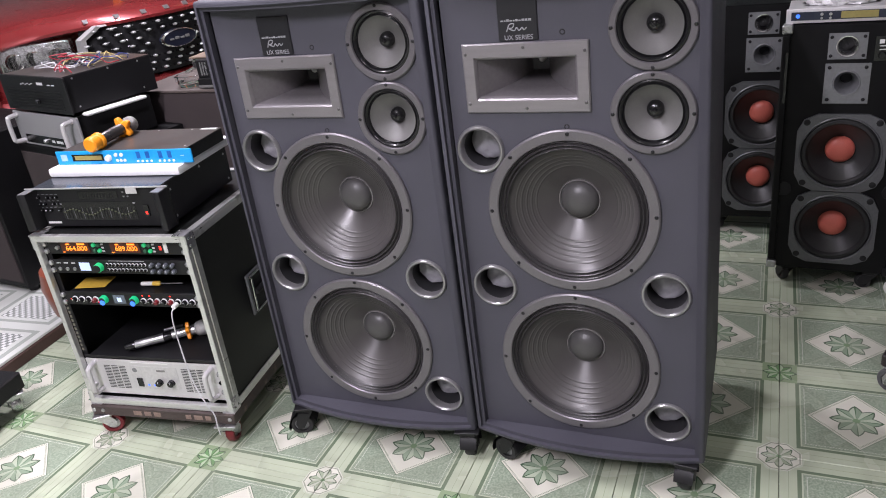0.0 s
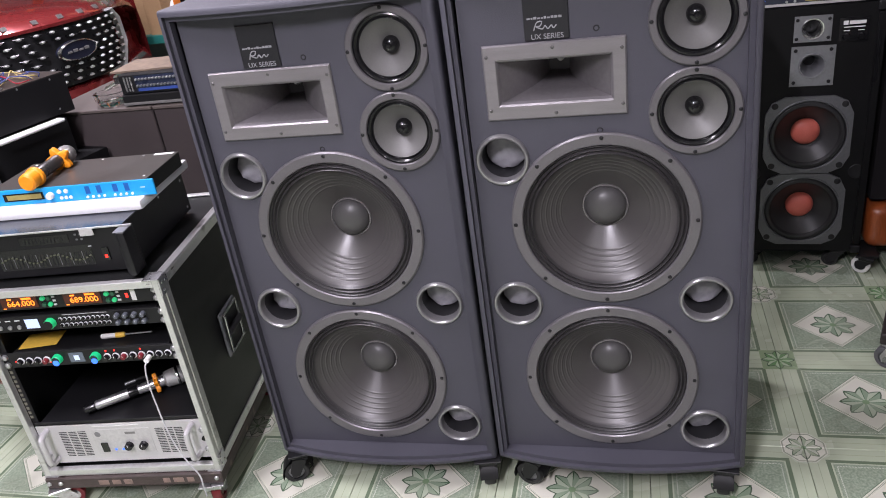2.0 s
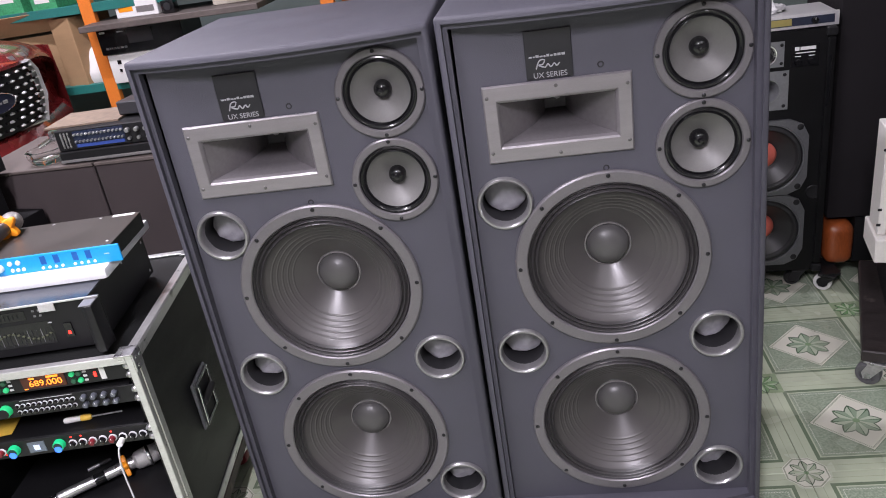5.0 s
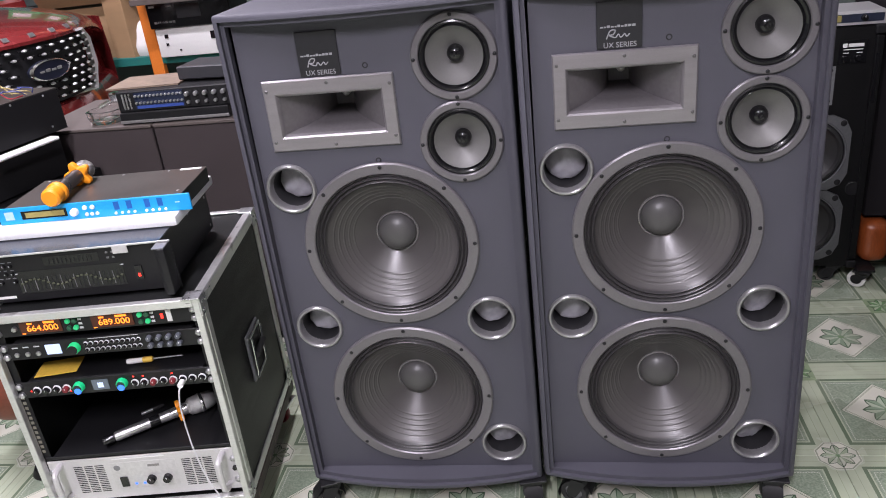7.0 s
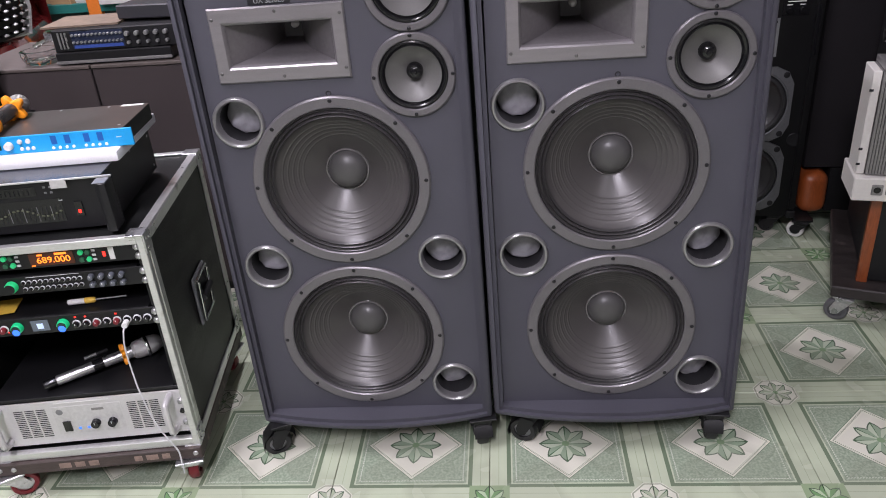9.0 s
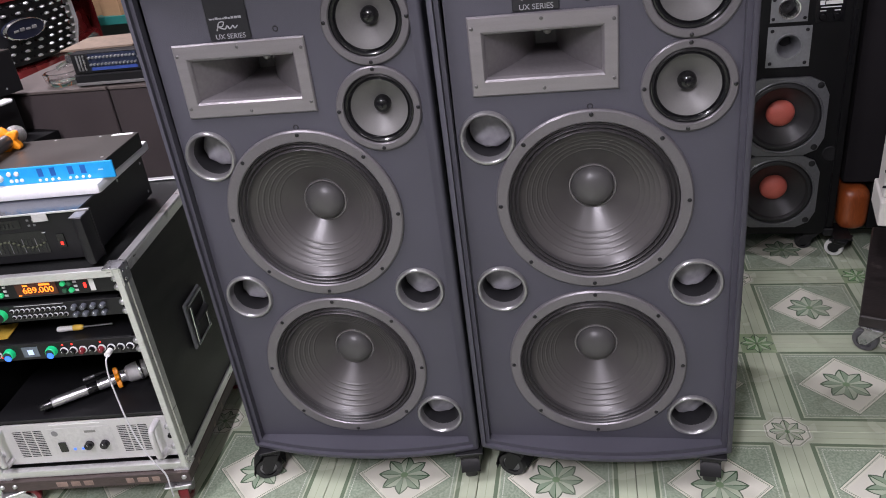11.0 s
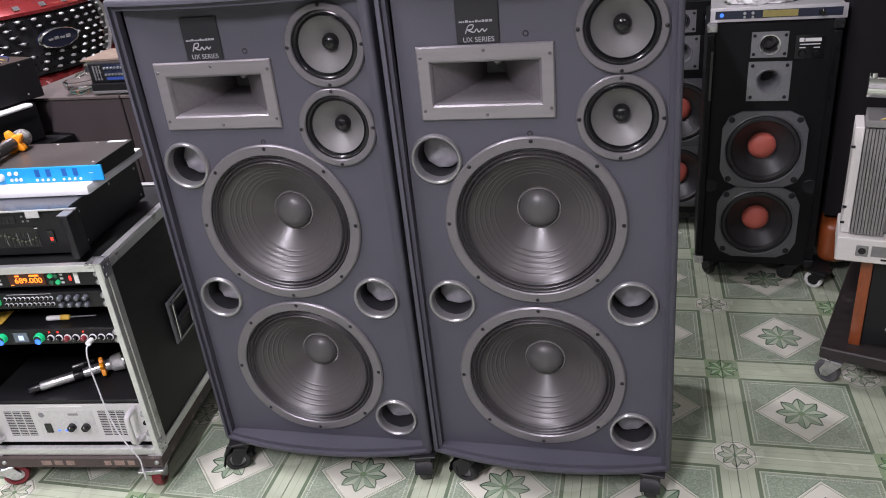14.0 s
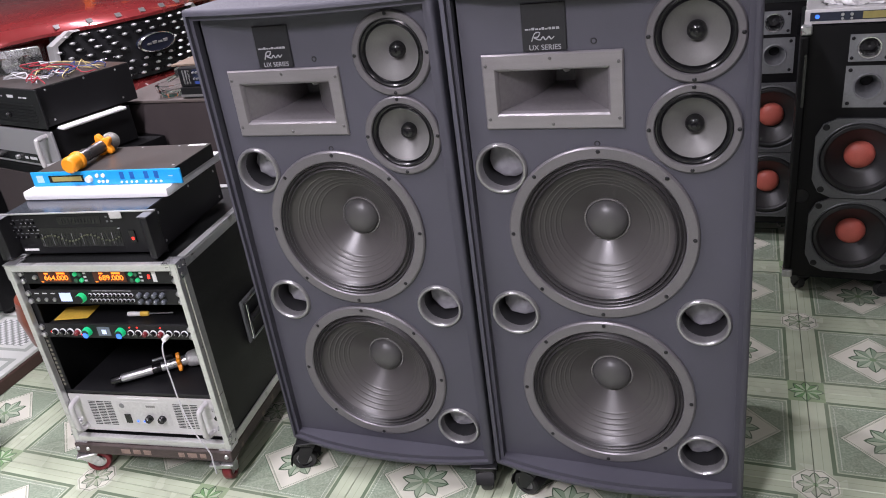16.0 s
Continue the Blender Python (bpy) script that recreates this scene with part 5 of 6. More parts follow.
def stacked_amps():
    a = thing("amplifier", pose(-2.48, 2.108, 0.742, 0, 0, -14), "silver-fronted power amplifier with bar handles", "amplifier", "stacked amplifiers")
    part("body", block(-0.215, 0.215, 0.01, 0.34, 0.004, 0.136, 0.002, 1), BLACKMETAL, a)
    part("front_panel", block(-0.241, 0.241, 0.0, 0.0095, 0.002, 0.138, 0.002, 1), DULLSILVER, a, "dull silver front panel")
    part("dark_band", block(-0.19, 0.14, -0.0012, 0.0005, 0.012, 0.046), GLOSSBLACK, a)
    for s in (-1, 1):
        part("carry_handle", cable([(s * 0.209, 0.002, 0.018), (s * 0.209, -0.034, 0.022), (s * 0.209, -0.042, 0.035), (s * 0.209, -0.042, 0.107), (s * 0.209, -0.034, 0.12), (s * 0.209, 0.002, 0.124)], 0.009, 10), SILVER, a)
    for x in (0.01, 0.045, 0.07):
        part("print_bar", block(x, x + 0.022, -0.0018, -0.001, 0.024, 0.034), PRINT, a)
    knob(a, -0.03, 0.029, 0.009, 0.012, STEEL, -0.001)
    single("foam_strip", block(-0.02, 0.02, 0.0, 0.26, 0, 0.012, 0.004, 1), FOAM, pose(-2.228, 2.08, 0.8785, 0, 0, -14), "white foam strip between two amplifiers", "foam strip")
    single("foam_strip", block(-0.02, 0.02, 0.0, 0.26, 0, 0.012, 0.004, 1), FOAM, pose(-2.6, 2.2, 0.8785, 0, 0, -14), "white foam strip between two amplifiers", "foam strip")
    b = thing("amplifier", pose(-2.48, 2.104, 0.8915, 0, 0, -14), "black rack amplifier with cables lying on it", "amplifier", "stacked amplifiers")
    part("body", block(-0.215, 0.215, 0.008, 0.39, 0.0, 0.136, 0.002, 1), BLACKMETAL, b)
    part("lid", block(-0.214, 0.214, 0.009, 0.39, 0.1362, 0.138), LID, b)
    part("front_panel", block(-0.241, 0.241, 0.0, 0.0075, 0.0, 0.138, 0.002, 1), BLACKMETAL, b)
    for k in range(7):
        part("rib", block(-0.2, 0.2, -0.003, 0.0005, 0.014 + 0.011 * k, 0.019 + 0.011 * k, 0.001, 1), BLACKMETAL, b)
    for x in (0.045, 0.065, 0.12, 0.15):
        part("print_bar", block(x, x + 0.02, -0.0012, 0.0004, 0.106, 0.116 if x < 0.1 else 0.11), PRINT, b)
    for k in range(6):
        part("print_bar", block(-0.08 + 0.016 * k, -0.07 + 0.016 * k, -0.0012, 0.0004, 0.104 + 0.004 * (k % 2), 0.107 + 0.004 * (k % 2)), PRINT, b)
    knob(b, 0.03, 0.045, 0.01, 0.012, GLOSSBLACK, -0.003)
    dot = finish("case_screw", lathe([(0, -0.0018), (0.003, -0.0012), (0.004, 0)], 10), STEEL)
    for y, z in ((0.05, 0.125), (0.2, 0.128), (0.33, 0.125), (0.05, 0.02), (0.33, 0.02)):
        part("case_screw", dot, None, b, m=pose(0.215, y, z, 0, 0, 90))
    rnd = random.Random(4)
    for n in range(20):
        t = thing("loose_cable", pose(-2.37, 2.24, 1.0295, 0, 0, -14), ("white", "blue", "red", "yellow", "black")[n % 5] + " cable lying in a tangle on the amplifier", "cable", "tangle of cables")
        x, y = rnd.uniform(-0.12, 0.06), rnd.uniform(-0.06, 0.08)
        pts = []
        for k in range(7):
            pts.append((x, y, 0.006 + rnd.uniform(0.0, 0.03) * (k not in (0, 6))))
            x, y = min(0.14, max(-0.2, x + rnd.uniform(-0.08, 0.1))), min(0.14, max(-0.1, y + rnd.uniform(-0.06, 0.06)))
        part("lead", cable(pts, 0.0019), WIRES[n % 5], t)


stacked_amps()


def brown_cabinets():
    for x0, x1 in ((-2.36, -1.893), (-1.886, -1.3)):
        t = thing("brown_cabinet", pose((x0 + x1) / 2, 2.46, 0), "dark brown fabric-covered cabinet in a row", "cabinet", "brown cabinets")
        w = (x1 - x0) / 2
        part("body", block(-w, w, 0, 0.46, 0.04, 0.862, 0.004, 1), BROWNCLOTH, t)
        part("top_board", block(-w, w, -0.004, 0.46, 0.8625, 0.874, 0.002, 1), BROWNTOP, t, "grey-brown top board")
        part("plinth", block(-w + 0.02, w - 0.02, 0.02, 0.44, 0.0, 0.0395), BLACKMETAL, t)
    u = thing("rack_player", pose(-1.8, 2.472, 0.8745, 0, 0, 2), "flat black player unit on the brown cabinets", "player")
    part("body", block(-0.2, 0.19, 0.0, 0.25, 0.004, 0.042, 0.003, 1), BLACKMETAL, u)
    part("front_strip", block(-0.2, 0.19, -0.003, -0.0005, 0.006, 0.016, 0.002, 1), HEATSINK, u)
    for x in (-0.15, 0.15):
        for y in (0.03, 0.2):
            part("foot", rod((x, y, 0), (x, y, 0.0045), 0.012), RUBBER, u)
    v = thing("mixing_unit", pose(-1.8, 2.482, 0.917, 0, 0, 2), "black unit with a blue-lit front full of small knobs", "mixer")
    part("body", block(-0.2, 0.21, 0.0, 0.24, 0.0, 0.07, 0.003, 1), BLACKMETAL, v)
    part("front_plate", block(-0.135, 0.04, -0.003, -0.0005, 0.008, 0.064), surface("blue_black_plate", (0.015, 0.022, 0.05), 0.3), v)
    part("light_bar", block(-0.13, 0.035, -0.004, -0.003, 0.01, 0.02), glowing("dim_blue_light", (0.03, 0.06, 0.25), 0.3), v)
    for k in range(13):
        for z in (0.03, 0.053):
            knob(v, -0.128 + 0.0135 * k, z, 0.0042, 0.009, STEEL, -0.003, False)
    for k in range(5):
        knob(v, 0.055 + 0.032 * k, 0.048, 0.008, 0.016, STEEL, -0.001, False), knob(v, 0.055 + 0.032 * k, 0.02, 0.006, 0.012, STEEL, -0.001, False)
    for k in range(3):
        part("side_bar", block(-0.155 - 0.012 * k, -0.15 - 0.012 * k, -0.004, 0.0, 0.01, 0.062), STEEL, v)
    single("cardboard_sheet", block(-0.2, 0.06, 0, 0.2, 0, 0.006), surface("faded_grey_cardboard", (0.2, 0.15, 0.11), 0.85, vary=0.3, grain=40), pose(-1.85, 2.52, 0.988, 0, 0, 4), "brown cardboard sheet lying on the mixing unit", "cardboard")
    single("grey_module", block(-0.11, 0.13, 0, 0.16, 0, 0.045, 0.004, 1), surface("dull_black_case", (0.04, 0.04, 0.045), 0.4), pose(-1.7, 2.56, 0.9945, 0, 0, -6), "small black electronics case on the cardboard", "case")
    g = thing("glass_ashtray", pose(-2.09, 2.535, 0.8745), "clear faceted glass ashtray on the brown cabinet", "ashtray")
    part("bowl", lathe([(0, -0.0), (0.05, -0.0), (0.062, -0.02), (0.066, -0.045), (0.055, -0.046), (0.05, -0.02), (0, -0.012)], 10, m=Matrix.Rotation(radians(-90), 4, "X")), LENS, g)
    k = thing("tool", pose(-2.08, 2.54, 0.927), "small chrome and black clamp lying on the ashtray", "tool")
    part("arm", rod((-0.03, 0, 0.0), (0.04, 0.02, 0.03), 0.008), CHROME, k)
    part("jaw", block(0.02, 0.06, -0.015, 0.015, 0.015, 0.05, 0.006, 1), CHROME, k)
    part("grip", rod((0.04, 0.02, 0.02), (0.07, 0.03, -0.01), 0.01), RUBBER, k)
    c = thing("cable", pose(-1.56, 2.55, 0.8745), "white and black leads coiled beside the player", "cable")
    for n in range(4):
        part("lead", cable([(0.0 + 0.01 * n, 0, 0.004), (0.06, -0.04 + 0.02 * n, 0.01), (0.12, -0.02, 0.02 + 0.012 * n), (0.1, 0.05, 0.03), (0.03, 0.06, 0.06 + 0.02 * n)], 0.004), WIRES[4 if n % 2 else 0], c)


brown_cabinets()


# ---------- the red car ----------
def car():
    """A parked red car seen from its front corner."""
    t = thing("car", pose(-2.90, 3.42, 0.01, 0, 0, 74), "metallic red car with a black studded grille", "car")
    half = 0.82

    def shell(x):
        """How far the nose stands back at side x."""
        a = abs(x)
        return 0.95 * a * a if a < 0.43 else 0.1757 + 0.7 * (a - 0.43)

    us = [k / 16 for k in range(-16, 17)]

    def skin(rows):
        bm = bmesh.new()
        made = [[bm.verts.new(p) for p in row] for row in rows]
        for a, b in zip(made, made[1:]):
            for k in range(len(a) - 1):
                bm.faces.new((a[k], a[k + 1], b[k + 1], b[k]))
        return bm

    part("bumper", skin([[(half * u, y + shell(half * u), z) for u in us] for z, y in ((0.30, 0.05), (0.42, 0.0), (0.55, -0.03), (0.68, -0.03), (0.735, 0.0), (0.75, 0.05), (0.86, 0.06))]), CARRED, t, "metallic red bumper")
    part("bonnet", skin([[(half * u * (1 - 0.02 * y), y + shell(half * u) * (1 - 0.6 * min(1, y)), z - 0.03 * u ** 2 - 0.05 * abs(u) ** 7) for u in us]
                         for y, z in ((0.03, 1.03), (-0.012, 1.045), (-0.012, 1.06), (0.015, 1.085), (0.07, 1.11), (0.2, 1.135), (0.5, 1.165), (1.0, 1.19))]), CARRED, t, "metallic red bonnet")
    for s in (-1, 1):
        part("wing", skin([[(s * (x - 0.08 * max(0, z - 0.85)), y, z) for z in (0.3, 0.5, 0.7, 0.85, 0.95, 1.05)] for y, x in ((0.42, half), (0.5, half + 0.03), (0.6, half + 0.05), (1.0, half + 0.05))]), CARRED, t, "metallic red front wing")

    def rim(grow, y):
        pts = []
        for x, z in ((-0.33, 0.755), (0.33, 0.755), (0.43, 0.86), (0.42, 0.985), (0.35, 1.04), (-0.35, 1.04), (-0.42, 0.985), (-0.43, 0.86)):
            pts.append((x * grow, y + shell(x), 0.9 + (z - 0.9) * grow))
        return pts

    bm = bmesh.new()
    loops = [[bm.verts.new(p) for p in rim(g, y)] for g, y in ((1.08, 0.02), (1.07, -0.028), (1.01, -0.032), (0.985, -0.005))]
    for a, b in zip(loops, loops[1:]):
        for k in range(8):
            bm.faces.new((a[k], a[(k + 1) % 8], b[(k + 1) % 8], b[k]))
    grille = part("grille", bm, SILVER, t, "chrome-rimmed black grille with bright studs")
    cells = [-0.43 + 0.86 * k / 12 for k in range(13)]
    part("grille_back", skin([[(x, 0.012 + shell(x), z) for x in cells] for z in (0.755, 1.04)]), GROOVE, grille)
    bar, stud = finish("grille_bar", block(-0.027, 0.027, -0.028, -0.012, -0.005, 0.005, 0.002, 1), GLOSSBLACK), finish("stud", lathe([(0, -0.042), (0.008, -0.039), (0.015, -0.028)], 10, squash=0.5), surface("bright_stud", (0.6, 0.6, 0.6), 0.25, 0.6))
    for row in range(8):
        z = 0.785 + 0.034 * row
        reach = 0.35 + 0.06 * min(1, row / 3) - 0.02 * max(0, row - 5)
        x = -reach + (0.0 if row % 2 else 0.036)
        while x < reach:
            if abs(x) > 0.125 or abs(z - 0.92) > 0.055:
                lean = math.degrees(math.atan2(shell(x + 0.01) - shell(x - 0.01), 0.02))
                part("grille_bar", bar, None, grille, m=pose(x, shell(x), z, 0, 0, lean))
                part("stud", stud, None, grille, m=pose(x, shell(x), z, 0, 0, lean))
            x += 0.072
    oval = part("badge", lathe([(0, -0.052), (0.105, -0.05), (0.113, -0.046), (0.115, -0.03)], 40, squash=0.42, m=Matrix.Translation((0, 0, 0.92))), surface("dark_badge", (0.012, 0.014, 0.03), 0.45, spec=0.3), grille, "dark oval badge")
    part("badge_rim", lathe([(0.1, -0.051), (0.102, -0.056), (0.112, -0.051), (0.115, -0.044)], 40, squash=0.42, m=Matrix.Translation((0, 0, 0.92))), CHROME, oval)
    for k in range(4):
        part("badge_mark", block(-0.013, 0.013, -0.055, -0.05, -0.005, 0.005 + 0.005 * (k % 2), 0.002, 1), HEATSINK, oval, m=pose(-0.05 + 0.033 * k, 0, 0.918))
    for k in range(7):
        x = -0.39 + 0.13 * k
        z = 1.082 - 0.03 * (x / half) ** 2
        part("bonnet_mark", block(-0.016, 0.016, -0.005, 0.001, 0.0, 0.025, 0.001, 1), STEEL, t, "bright bonnet lettering bar", pose(x, shell(x) + 0.0, z - 0.012, -42, 0, 0))
    for s in (-1,):
        plan = [(s * 0.475, shell(0.475) + 0.0), (s * 0.62, shell(0.62) + 0.0), (s * 0.76, shell(0.76) + 0.02), (s * 0.8, shell(0.8) + 0.12), (s * 0.5, shell(0.5) + 0.12)]
        lamp = part("headlight", prism(plan, 0.86, 1.005, 0.012), surface("headlight_housing", (0.6, 0.61, 0.63), 0.14, 0.9, vary=0.5, blotch=30), t, "clear headlight with chrome reflectors")
        cover = [(s * 0.47, shell(0.47) - 0.03), (s * 0.62, shell(0.62) - 0.03), (s * 0.77, shell(0.77) - 0.01), (s * 0.768, shell(0.77) - 0.004), (s * 0.62, shell(0.62) - 0.024), (s * 0.47, shell(0.47) - 0.024)]
        part("lens_cover", prism(cover, 0.855, 1.01), LENS, lamp)
        for x in (0.54, 0.63, 0.71):
            part("reflector", lathe([(0.036, -0.014), (0.042, -0.018), (0.044, 0.0), (0.03, -0.002), (0.0, 0.004)], 24, m=Matrix.Translation((s * x, shell(x) + 0.0, 0.93))), CHROME, lamp)
        part("wheel", lathe([(0.17, -0.1), (0.31, -0.1), (0.32, -0.08), (0.32, 0.08), (0.31, 0.1), (0.17, 0.1), (0.17, -0.1)], 32, m=Matrix.Translation((s * 0.7, 0.85, 0.32)) @ Matrix.Rotation(radians(90), 4, "Z")), RUBBER, t)
    part("rear_body", block(-half - 0.03, half + 0.03, 1.0, 2.0, 0.3, 1.18, 0.05, 3), CARRED, t)

car()


# ---------- the shelf rack behind ----------
BACK = Matrix.Translation((0.085, -0.01, -0.14)) @ Matrix.Scale(1.1, 4)  # sets the far rack further off


def steel_shelf():
    t = thing("steel_shelf", BACK @ pose(-2.75, 4.1, 0), "teal and orange steel shelf rack full of goods", "shelf rack")
    for x in (-1.2, 0.03, 1.3):
        for y in (0.0, 0.48):
            part("post", block(x - 0.035, x + 0.035, y, y + 0.04, 0.1364, 2.2, 0.003, 1), ORANGEPAINT, t, "orange painted steel post")
    for z in (0.3, 0.83, 1.24, 1.7):
        part("shelf_board", block(-1.235, 1.335, 0.041, 0.479, z - 0.018, z, 0.002, 1), TEAL, t, "teal painted steel shelf")
        for a, b in ((-1.164, -0.006), (0.066, 1.264)):
            part("front_beam", block(a, b, 0.0, 0.04, z - 0.04, z + 0.005, 0.002, 1), TEAL, t)
    top = 0.8305
    b = thing("cardboard_box", BACK @ pose(-3.13, 4.13, top, 0, 0, 10), "open brown cardboard box with raised flaps on the shelf", "box")
    part("box_body", block(-0.2, 0.2, 0.05, 0.36, 0, 0.28), CARDBOARD, b)
    part("flap", prism([(-0.2, 0.046), (0.2, 0.046), (0.2, 0.042), (-0.2, 0.042)], 0, 0.13), CARDBOARD, b, m=pose(0, 0, 0.272, 38, 0, 0))
    part("flap", block(0.2, 0.205, 0.05, 0.36, 0, 0.12), CARDBOARD, b, m=pose(0.06, 0, 0.24, 0, 20, 0))
    b = thing("cardboard_box", BACK @ pose(-2.98, 4.15, top, 0, 0, -16), "tall brown cardboard carton on the shelf", "box")
    part("box_body", block(0.0, 0.14, 0.0, 0.3, 0, 0.36, 0.003, 1), CARDBOARD, b)
    bm = bmesh.new()
    bmesh.ops.create_icosphere(bm, subdivisions=3, radius=0.13)
    for v in bm.verts:
        n = 1 + 0.2 * noise.noise(v.co * 9)
        v.co = Vector((v.co.x * n, v.co.y * 0.7 * n, max(0, (v.co.z + 0.06) * 1.0 * n)))
    single("white_bag", bm, WHITEPLASTIC, BACK @ pose(-2.82, 4.23, top), "bulging white plastic bag on the shelf", "bag")
    d = thing("tape_deck", BACK @ pose(-2.46, 4.05, 0.98, 0, 0, 3), "black tape deck in the shelf rack", "tape deck")
    part("body", block(-0.21, 0.24, 0.0, 0.3, 0.004, 0.135, 0.004, 1), BLACKMETAL, d)
    part("front_panel", block(-0.21, 0.24, -0.006, -0.0005, 0.004, 0.135, 0.003, 1), GLOSSBLACK, d)
    part("door", block(-0.05, 0.08, -0.009, -0.0055, 0.05, 0.12), DARK, d)
    for k in range(6):
        part("key", block(-0.18 + 0.02 * k, -0.166 + 0.02 * k, -0.01, -0.0055, 0.03, 0.04), STEEL, d)
    part("print_bar", block(-0.1, -0.07, -0.0068, -0.0055, 0.11, 0.116), PRINT, d)
    part("print_bar", block(-0.195, -0.165, -0.0068, -0.0055, 0.112, 0.122), PRINT, d)
    p = thing("white_printer", BACK @ pose(-2.42, 4.05, top, 0, 0, 0), "white box-shaped printer under the tape deck", "printer")
    part("body", block(-0.24, 0.24, 0.0, 0.32, 0.0, 0.15, 0.008, 2), WHITEPLASTIC, p)
    for x, z, w, h in ((-0.19, 0.1, 0.02, 0.02), (-0.19, 0.06, 0.014, 0.014), (-0.12, 0.03, 0.01, 0.008)):
        part("button", block(x, x + w, -0.004, 0.001, z, z + h), GLOSSBLACK, p)
    part("paper_slot", block(0.07, 0.18, -0.004, 0.001, 0.08, 0.12), GLOSSBLACK, p)
    part("grey_label", block(0.09, 0.2, -0.003, 0.001, 0.02, 0.06), HEATSINK, p)
    single("wooden_plank", block(-0.25, 0.7, -0.05, 0.42, 0, 0.03, 0.003, 1), BROWNTOP, BACK @ pose(-2.46, 4.0, 1.1175, 0, 0, 0), "grey-brown wooden plank laid on the tape deck", "plank")
    c = thing("white_carton", BACK @ pose(-2.45, 4.1, 1.148, 0, 0, -4), "white printed carton on the plank", "carton")
    part("carton_body", block(-0.12, 0.12, 0, 0.2, 0, 0.12, 0.003, 1), WHITEPLASTIC, c)
    part("printed_band", block(-0.1, -0.02, -0.001, 0.0005, 0.03, 0.06), ORANGE, c)
    part("printed_band", block(0.0, 0.1, -0.001, 0.0005, 0.02, 0.05), HEATSINK, c)
    # small black camera with a round front lens
    k = thing("small_camera", BACK @ pose(-2.25, 4.03, 1.148), "small black desktop camera on the plank", "camera")
    part("body", block(-0.035, 0.035, 0, 0.06, 0, 0.065, 0.01, 2), GLOSSBLACK, k)
    part("lens", lathe([(0, -0.006), (0.018, -0.005), (0.02, 0.001)], 20, m=Matrix.Translation((0, 0, 0.035))), DARK, k)
    q = thing("beige_monitor", BACK @ pose(-1.82, 4.1, 1.148), "beige equipment case with wires on the plank", "equipment case")
    part("body", block(-0.22, 0.2, 0, 0.3, 0, 0.2, 0.01, 2), surface("beige_plastic", (0.5, 0.46, 0.38), 0.5), q)
    for n in range(4):
        part("lead", cable([(-0.2 + 0.05 * n, -0.02, 0.14), (-0.12 + 0.05 * n, -0.05, 0.05), (0.0 + 0.04 * n, -0.06, 0.02 + 0.02 * n), (0.12, -0.03, 0.1)], 0.004), WIRES[n % 2 * 4], q)
    g = thing("goods_box", BACK @ pose(-3.6, 4.15, top), "white goods carton with green print on the shelf", "carton")
    part("carton_body", block(-0.2, 0.2, 0, 0.3, 0, 0.3, 0.003, 1), WHITEPLASTIC, g)
    part("printed_band", block(-0.18, 0.18, -0.001, 0.0005, 0.1, 0.2), TEAL, g)
    for x, w, h in ((-3.4, 0.2, 0.16), (-3.15, 0.16, 0.2), (-2.95, 0.14, 0.12)):
        g = thing("green_carton", BACK @ pose(x, 4.12, 1.2405), "small green and white carton on the upper shelf", "carton", "small cartons")
        part("carton_body", block(-w / 2, w / 2, 0, 0.2, 0, h, 0.002, 1), surface("green_print", (0.05, 0.3, 0.13), 0.5, vary=0.5, blotch=18), g)
        part("label", block(-w / 3, w / 4, -0.001, 0.0005, h * 0.3, h * 0.7), WHITEPLASTIC, g)
    rnd = random.Random(9)
    for n in range(5):
        x = -3.15 + 0.22 * n
        h = rnd.uniform(0.12, 0.3)
        g = thing("stored_carton", BACK @ pose(x, 4.16, 0.3005, 0, 0, rnd.uniform(-8, 8)), "dull brown carton on the lower shelf", "carton", "stored cartons")
        part("carton_body", block(-0.09, 0.09, 0, 0.25, 0, h, 0.003, 1), surface("old_carton", (0.2, 0.16, 0.11), 0.8, vary=0.3), g)
        part("tape", block(-0.02, 0.02, -0.001, 0.25, h, h + 0.0008), HEATSINK, g)


steel_shelf()


# ---------- low things at the left ----------
def platform_material():
    m, nt, bsdf = nodes_of("pale_patterned_tile")
    co, sep = nt.nodes.new("ShaderNodeTexCoord"), nt.nodes.new("ShaderNodeSeparateXYZ")
    nt.links.new(co.outputs["Object"], sep.inputs[0])
    u = [calc(nt, "ABSOLUTE", calc(nt, "SUBTRACT", calc(nt, "FRACT", calc(nt, "DIVIDE", sep.outputs[n], s)), 0.5)) for n, s in ((0, 0.42), (1, 0.3))]
    side = calc(nt, "MAXIMUM", u[0], u[1])
    wave = calc(nt, "MULTIPLY", calc(nt, "SINE", calc(nt, "MULTIPLY", sep.outputs[0], 190.0)), calc(nt, "SINE", calc(nt, "MULTIPLY", sep.outputs[1], 190.0)))
    lace = mixed(nt, calc(nt, "GREATER_THAN", wave, 0.05), (0.27, 0.29, 0.27), (0.72, 0.73, 0.71))
    col = mixed(nt, calc(nt, "LESS_THAN", side, 0.3), (0.62, 0.64, 0.6), lace)
    col = mixed(nt, calc(nt, "MULTIPLY", calc(nt, "GREATER_THAN", side, 0.36), calc(nt, "LESS_THAN", side, 0.42)), col, (0.38, 0.41, 0.37))
    nt.links.new(col, bsdf.inputs["Base Color"])
    bsdf.inputs["Roughness"].default_value = 0.25
    return m


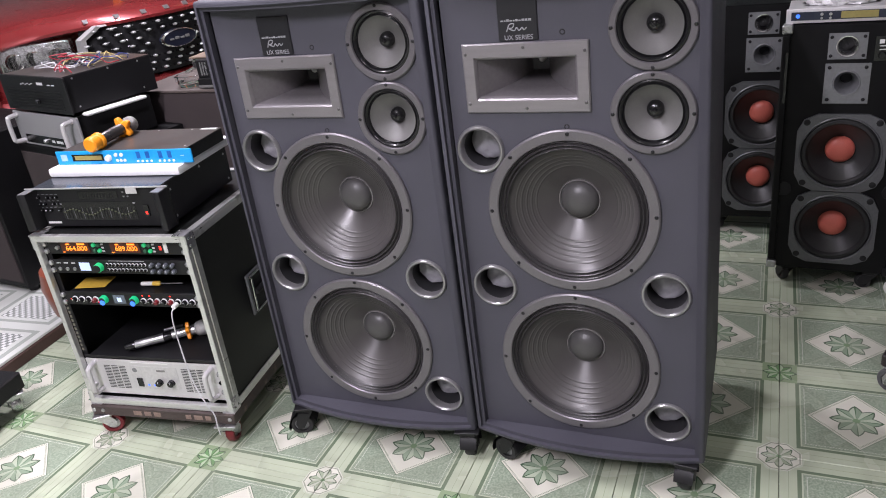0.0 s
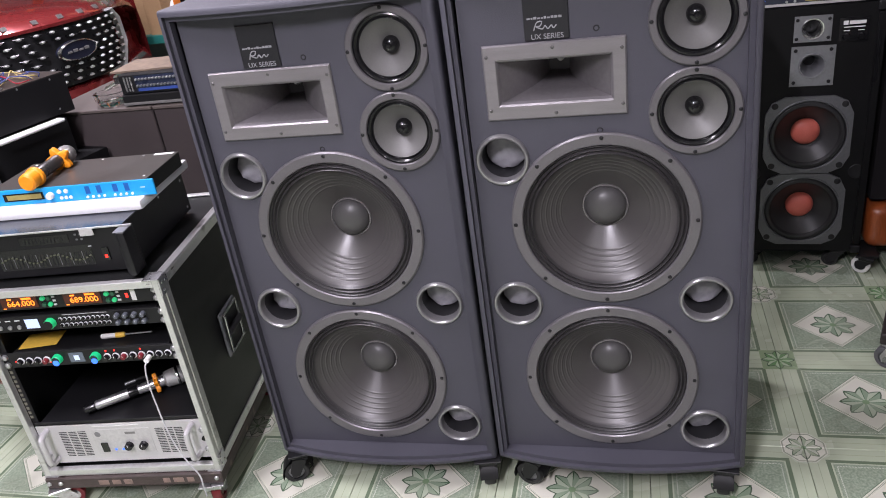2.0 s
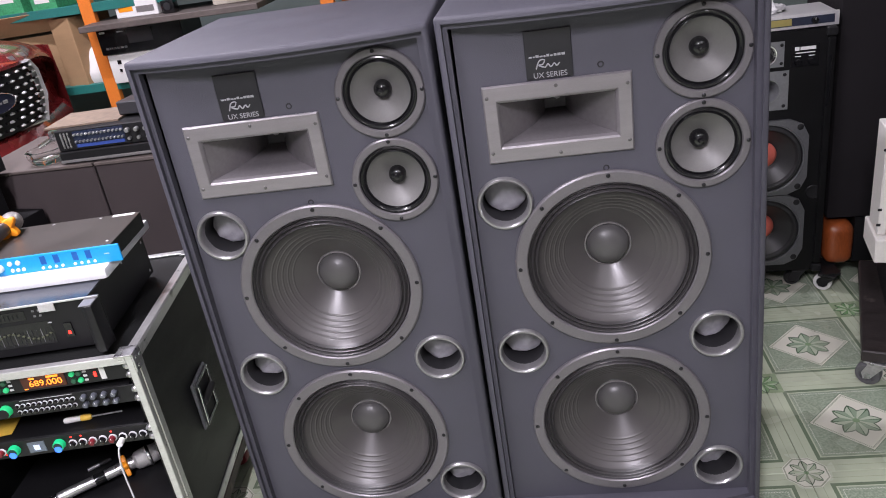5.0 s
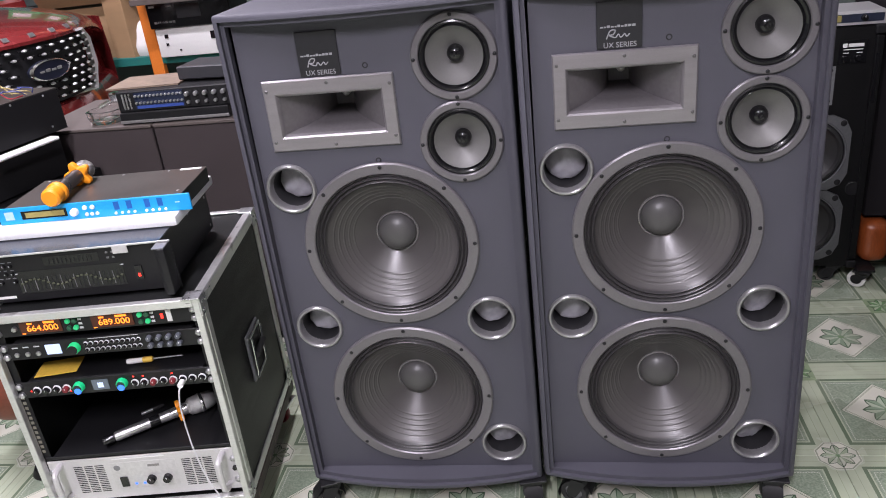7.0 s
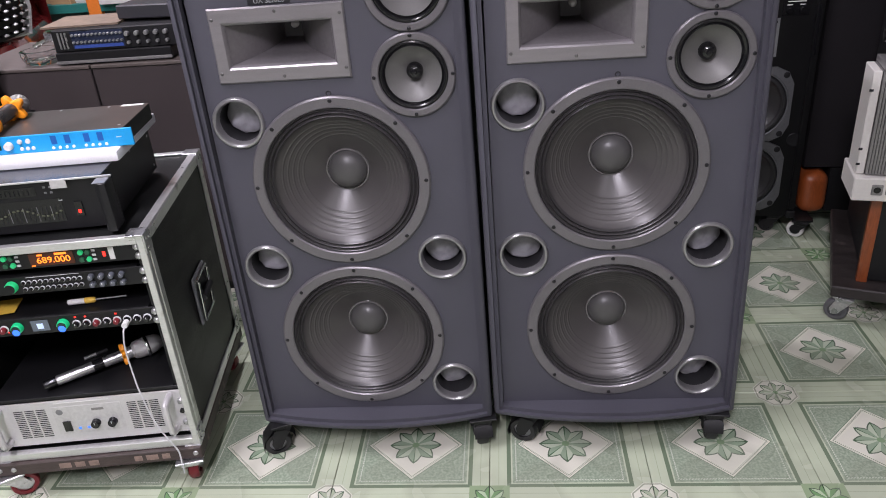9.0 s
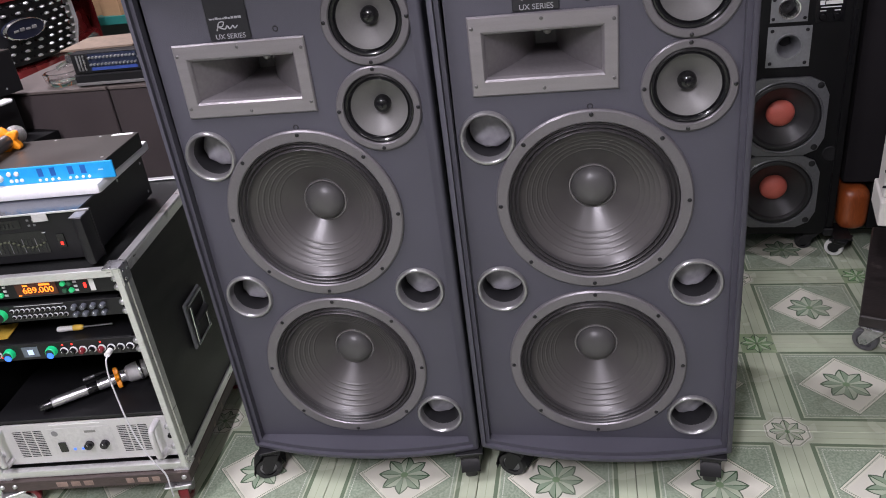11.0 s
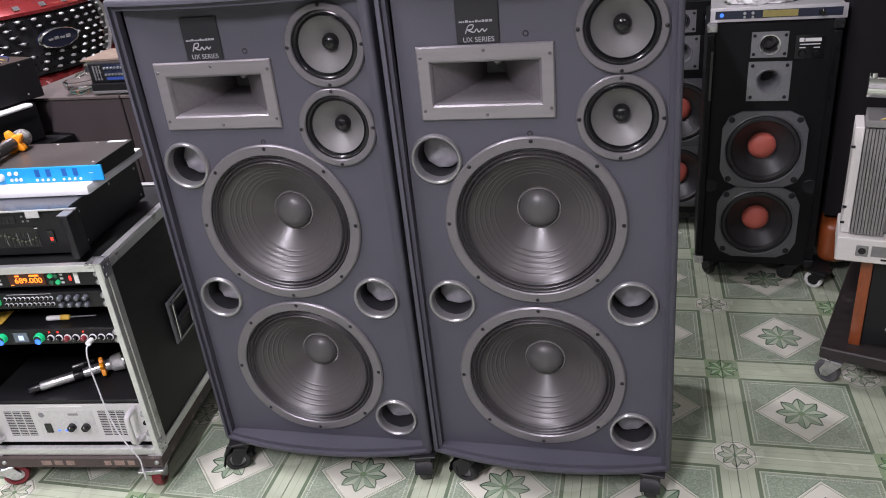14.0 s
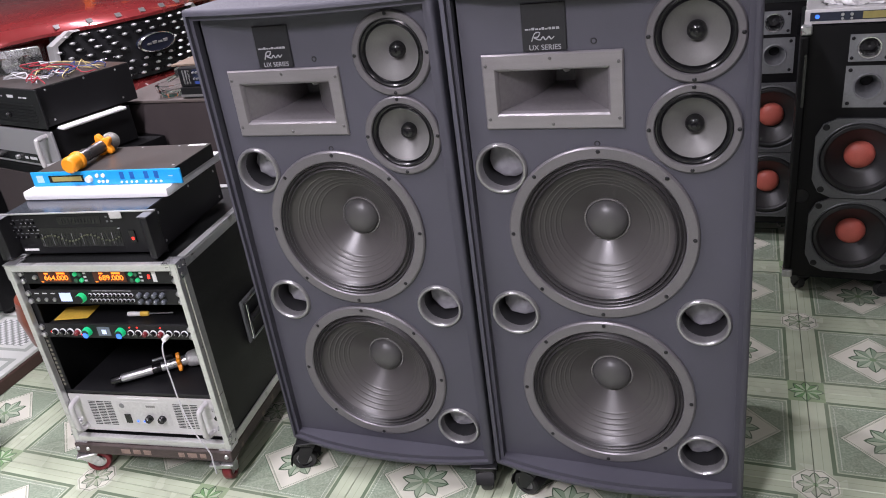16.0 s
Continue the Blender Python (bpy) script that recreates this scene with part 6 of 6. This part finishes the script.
def left_low_things():
    t = thing("platform", pose(-2.5, 1.55, 0, 0, 0, 4), "low brown-edged platform topped with pale patterned tiles", "platform")
    part("frame", block(-1.3, 0.0, 0.0, 1.2, 0.0, 0.048, 0.003, 1), CARDARK, t, "dark brown wooden edge")
    part("tile_top", block(-1.3, -0.006, 0.006, 1.2, 0.0485, 0.062, 0.002, 1), platform_material(), t, "pale patterned tile top")
    d = thing("black_trolley", pose(-2.225, 1.455, 0, 0, 0, 8), "low black trolley on zinc casters", "trolley")
    part("deck", block(-0.5, 0.0, -0.45, 0.02, 0.085, 0.15, 0.006, 1), BLACKMETAL, d)
    for x, y in ((0.0, -0.02), (-0.42, -0.02), (0.0, -0.4)):
        caster(d, Matrix.Translation((x - 0.03, y, 0)), 0.034, 0.085, STEEL, STEEL, BLACKMETAL, 0.034, 50)
    s = thing("round_stool", pose(-2.1, 1.74, 0), "reddish brown varnished round stool behind the case", "stool")
    part("seat", lathe([(0, -0.47), (0.1, -0.47), (0.13, -0.45), (0.14, -0.39), (0.125, -0.29), (0.09, -0.25), (0, -0.25)], 32, m=Matrix.Rotation(radians(-90), 4, "X")), BROWNLEATHER, s, "reddish brown bowl-shaped seat")
    part("column", rod((0, 0, 0.02), (0, 0, 0.252), 0.025), BLACKMETAL, s)
    part("foot_disc", rod((0, 0, 0), (0, 0, 0.02), 0.06, 24, r2=0.05), BLACKMETAL, s)


left_low_things()


# ---------- floor tiles ----------
def floor_tiles():
    floor = thing("floor", Matrix(), "green and white patterned ceramic floor tiles", "floor")
    tagged(floor, kind="structure")
    bm = block(-0.1992, 0.1992, -0.1992, 0.1992, -0.012, 0.0, 0.0012, 1)
    me = finish("tile", bm, TILE, 30)
    near = [(i, j) for i in range(-6, 6) for j in range(-3, 9)]
    for i, j in near:
        part("tile", me, None, floor, m=pose(-0.8 + 0.4 * i, 1.6 + 0.4 * j, 0, 0, 0, 90 * ((i + j) % 2)))
    bm = bmesh.new()
    for i in range(-12, 9):
        for j in range(-11, 12):
            if (i, j) not in near:
                v = [bm.verts.new((0.4 * i + a * 0.1992, 0.4 * j + b * 0.1992, -0.0005)) for a, b in ((-1, -1), (1, -1), (1, 1), (-1, 1))]
                bm.faces.new(v)
    rest = part("outer_tiles", bm, TILE, floor, m=pose(-0.8, 1.6, 0), smooth=0)
    tagged(rest, kind="stuff")


floor_tiles()
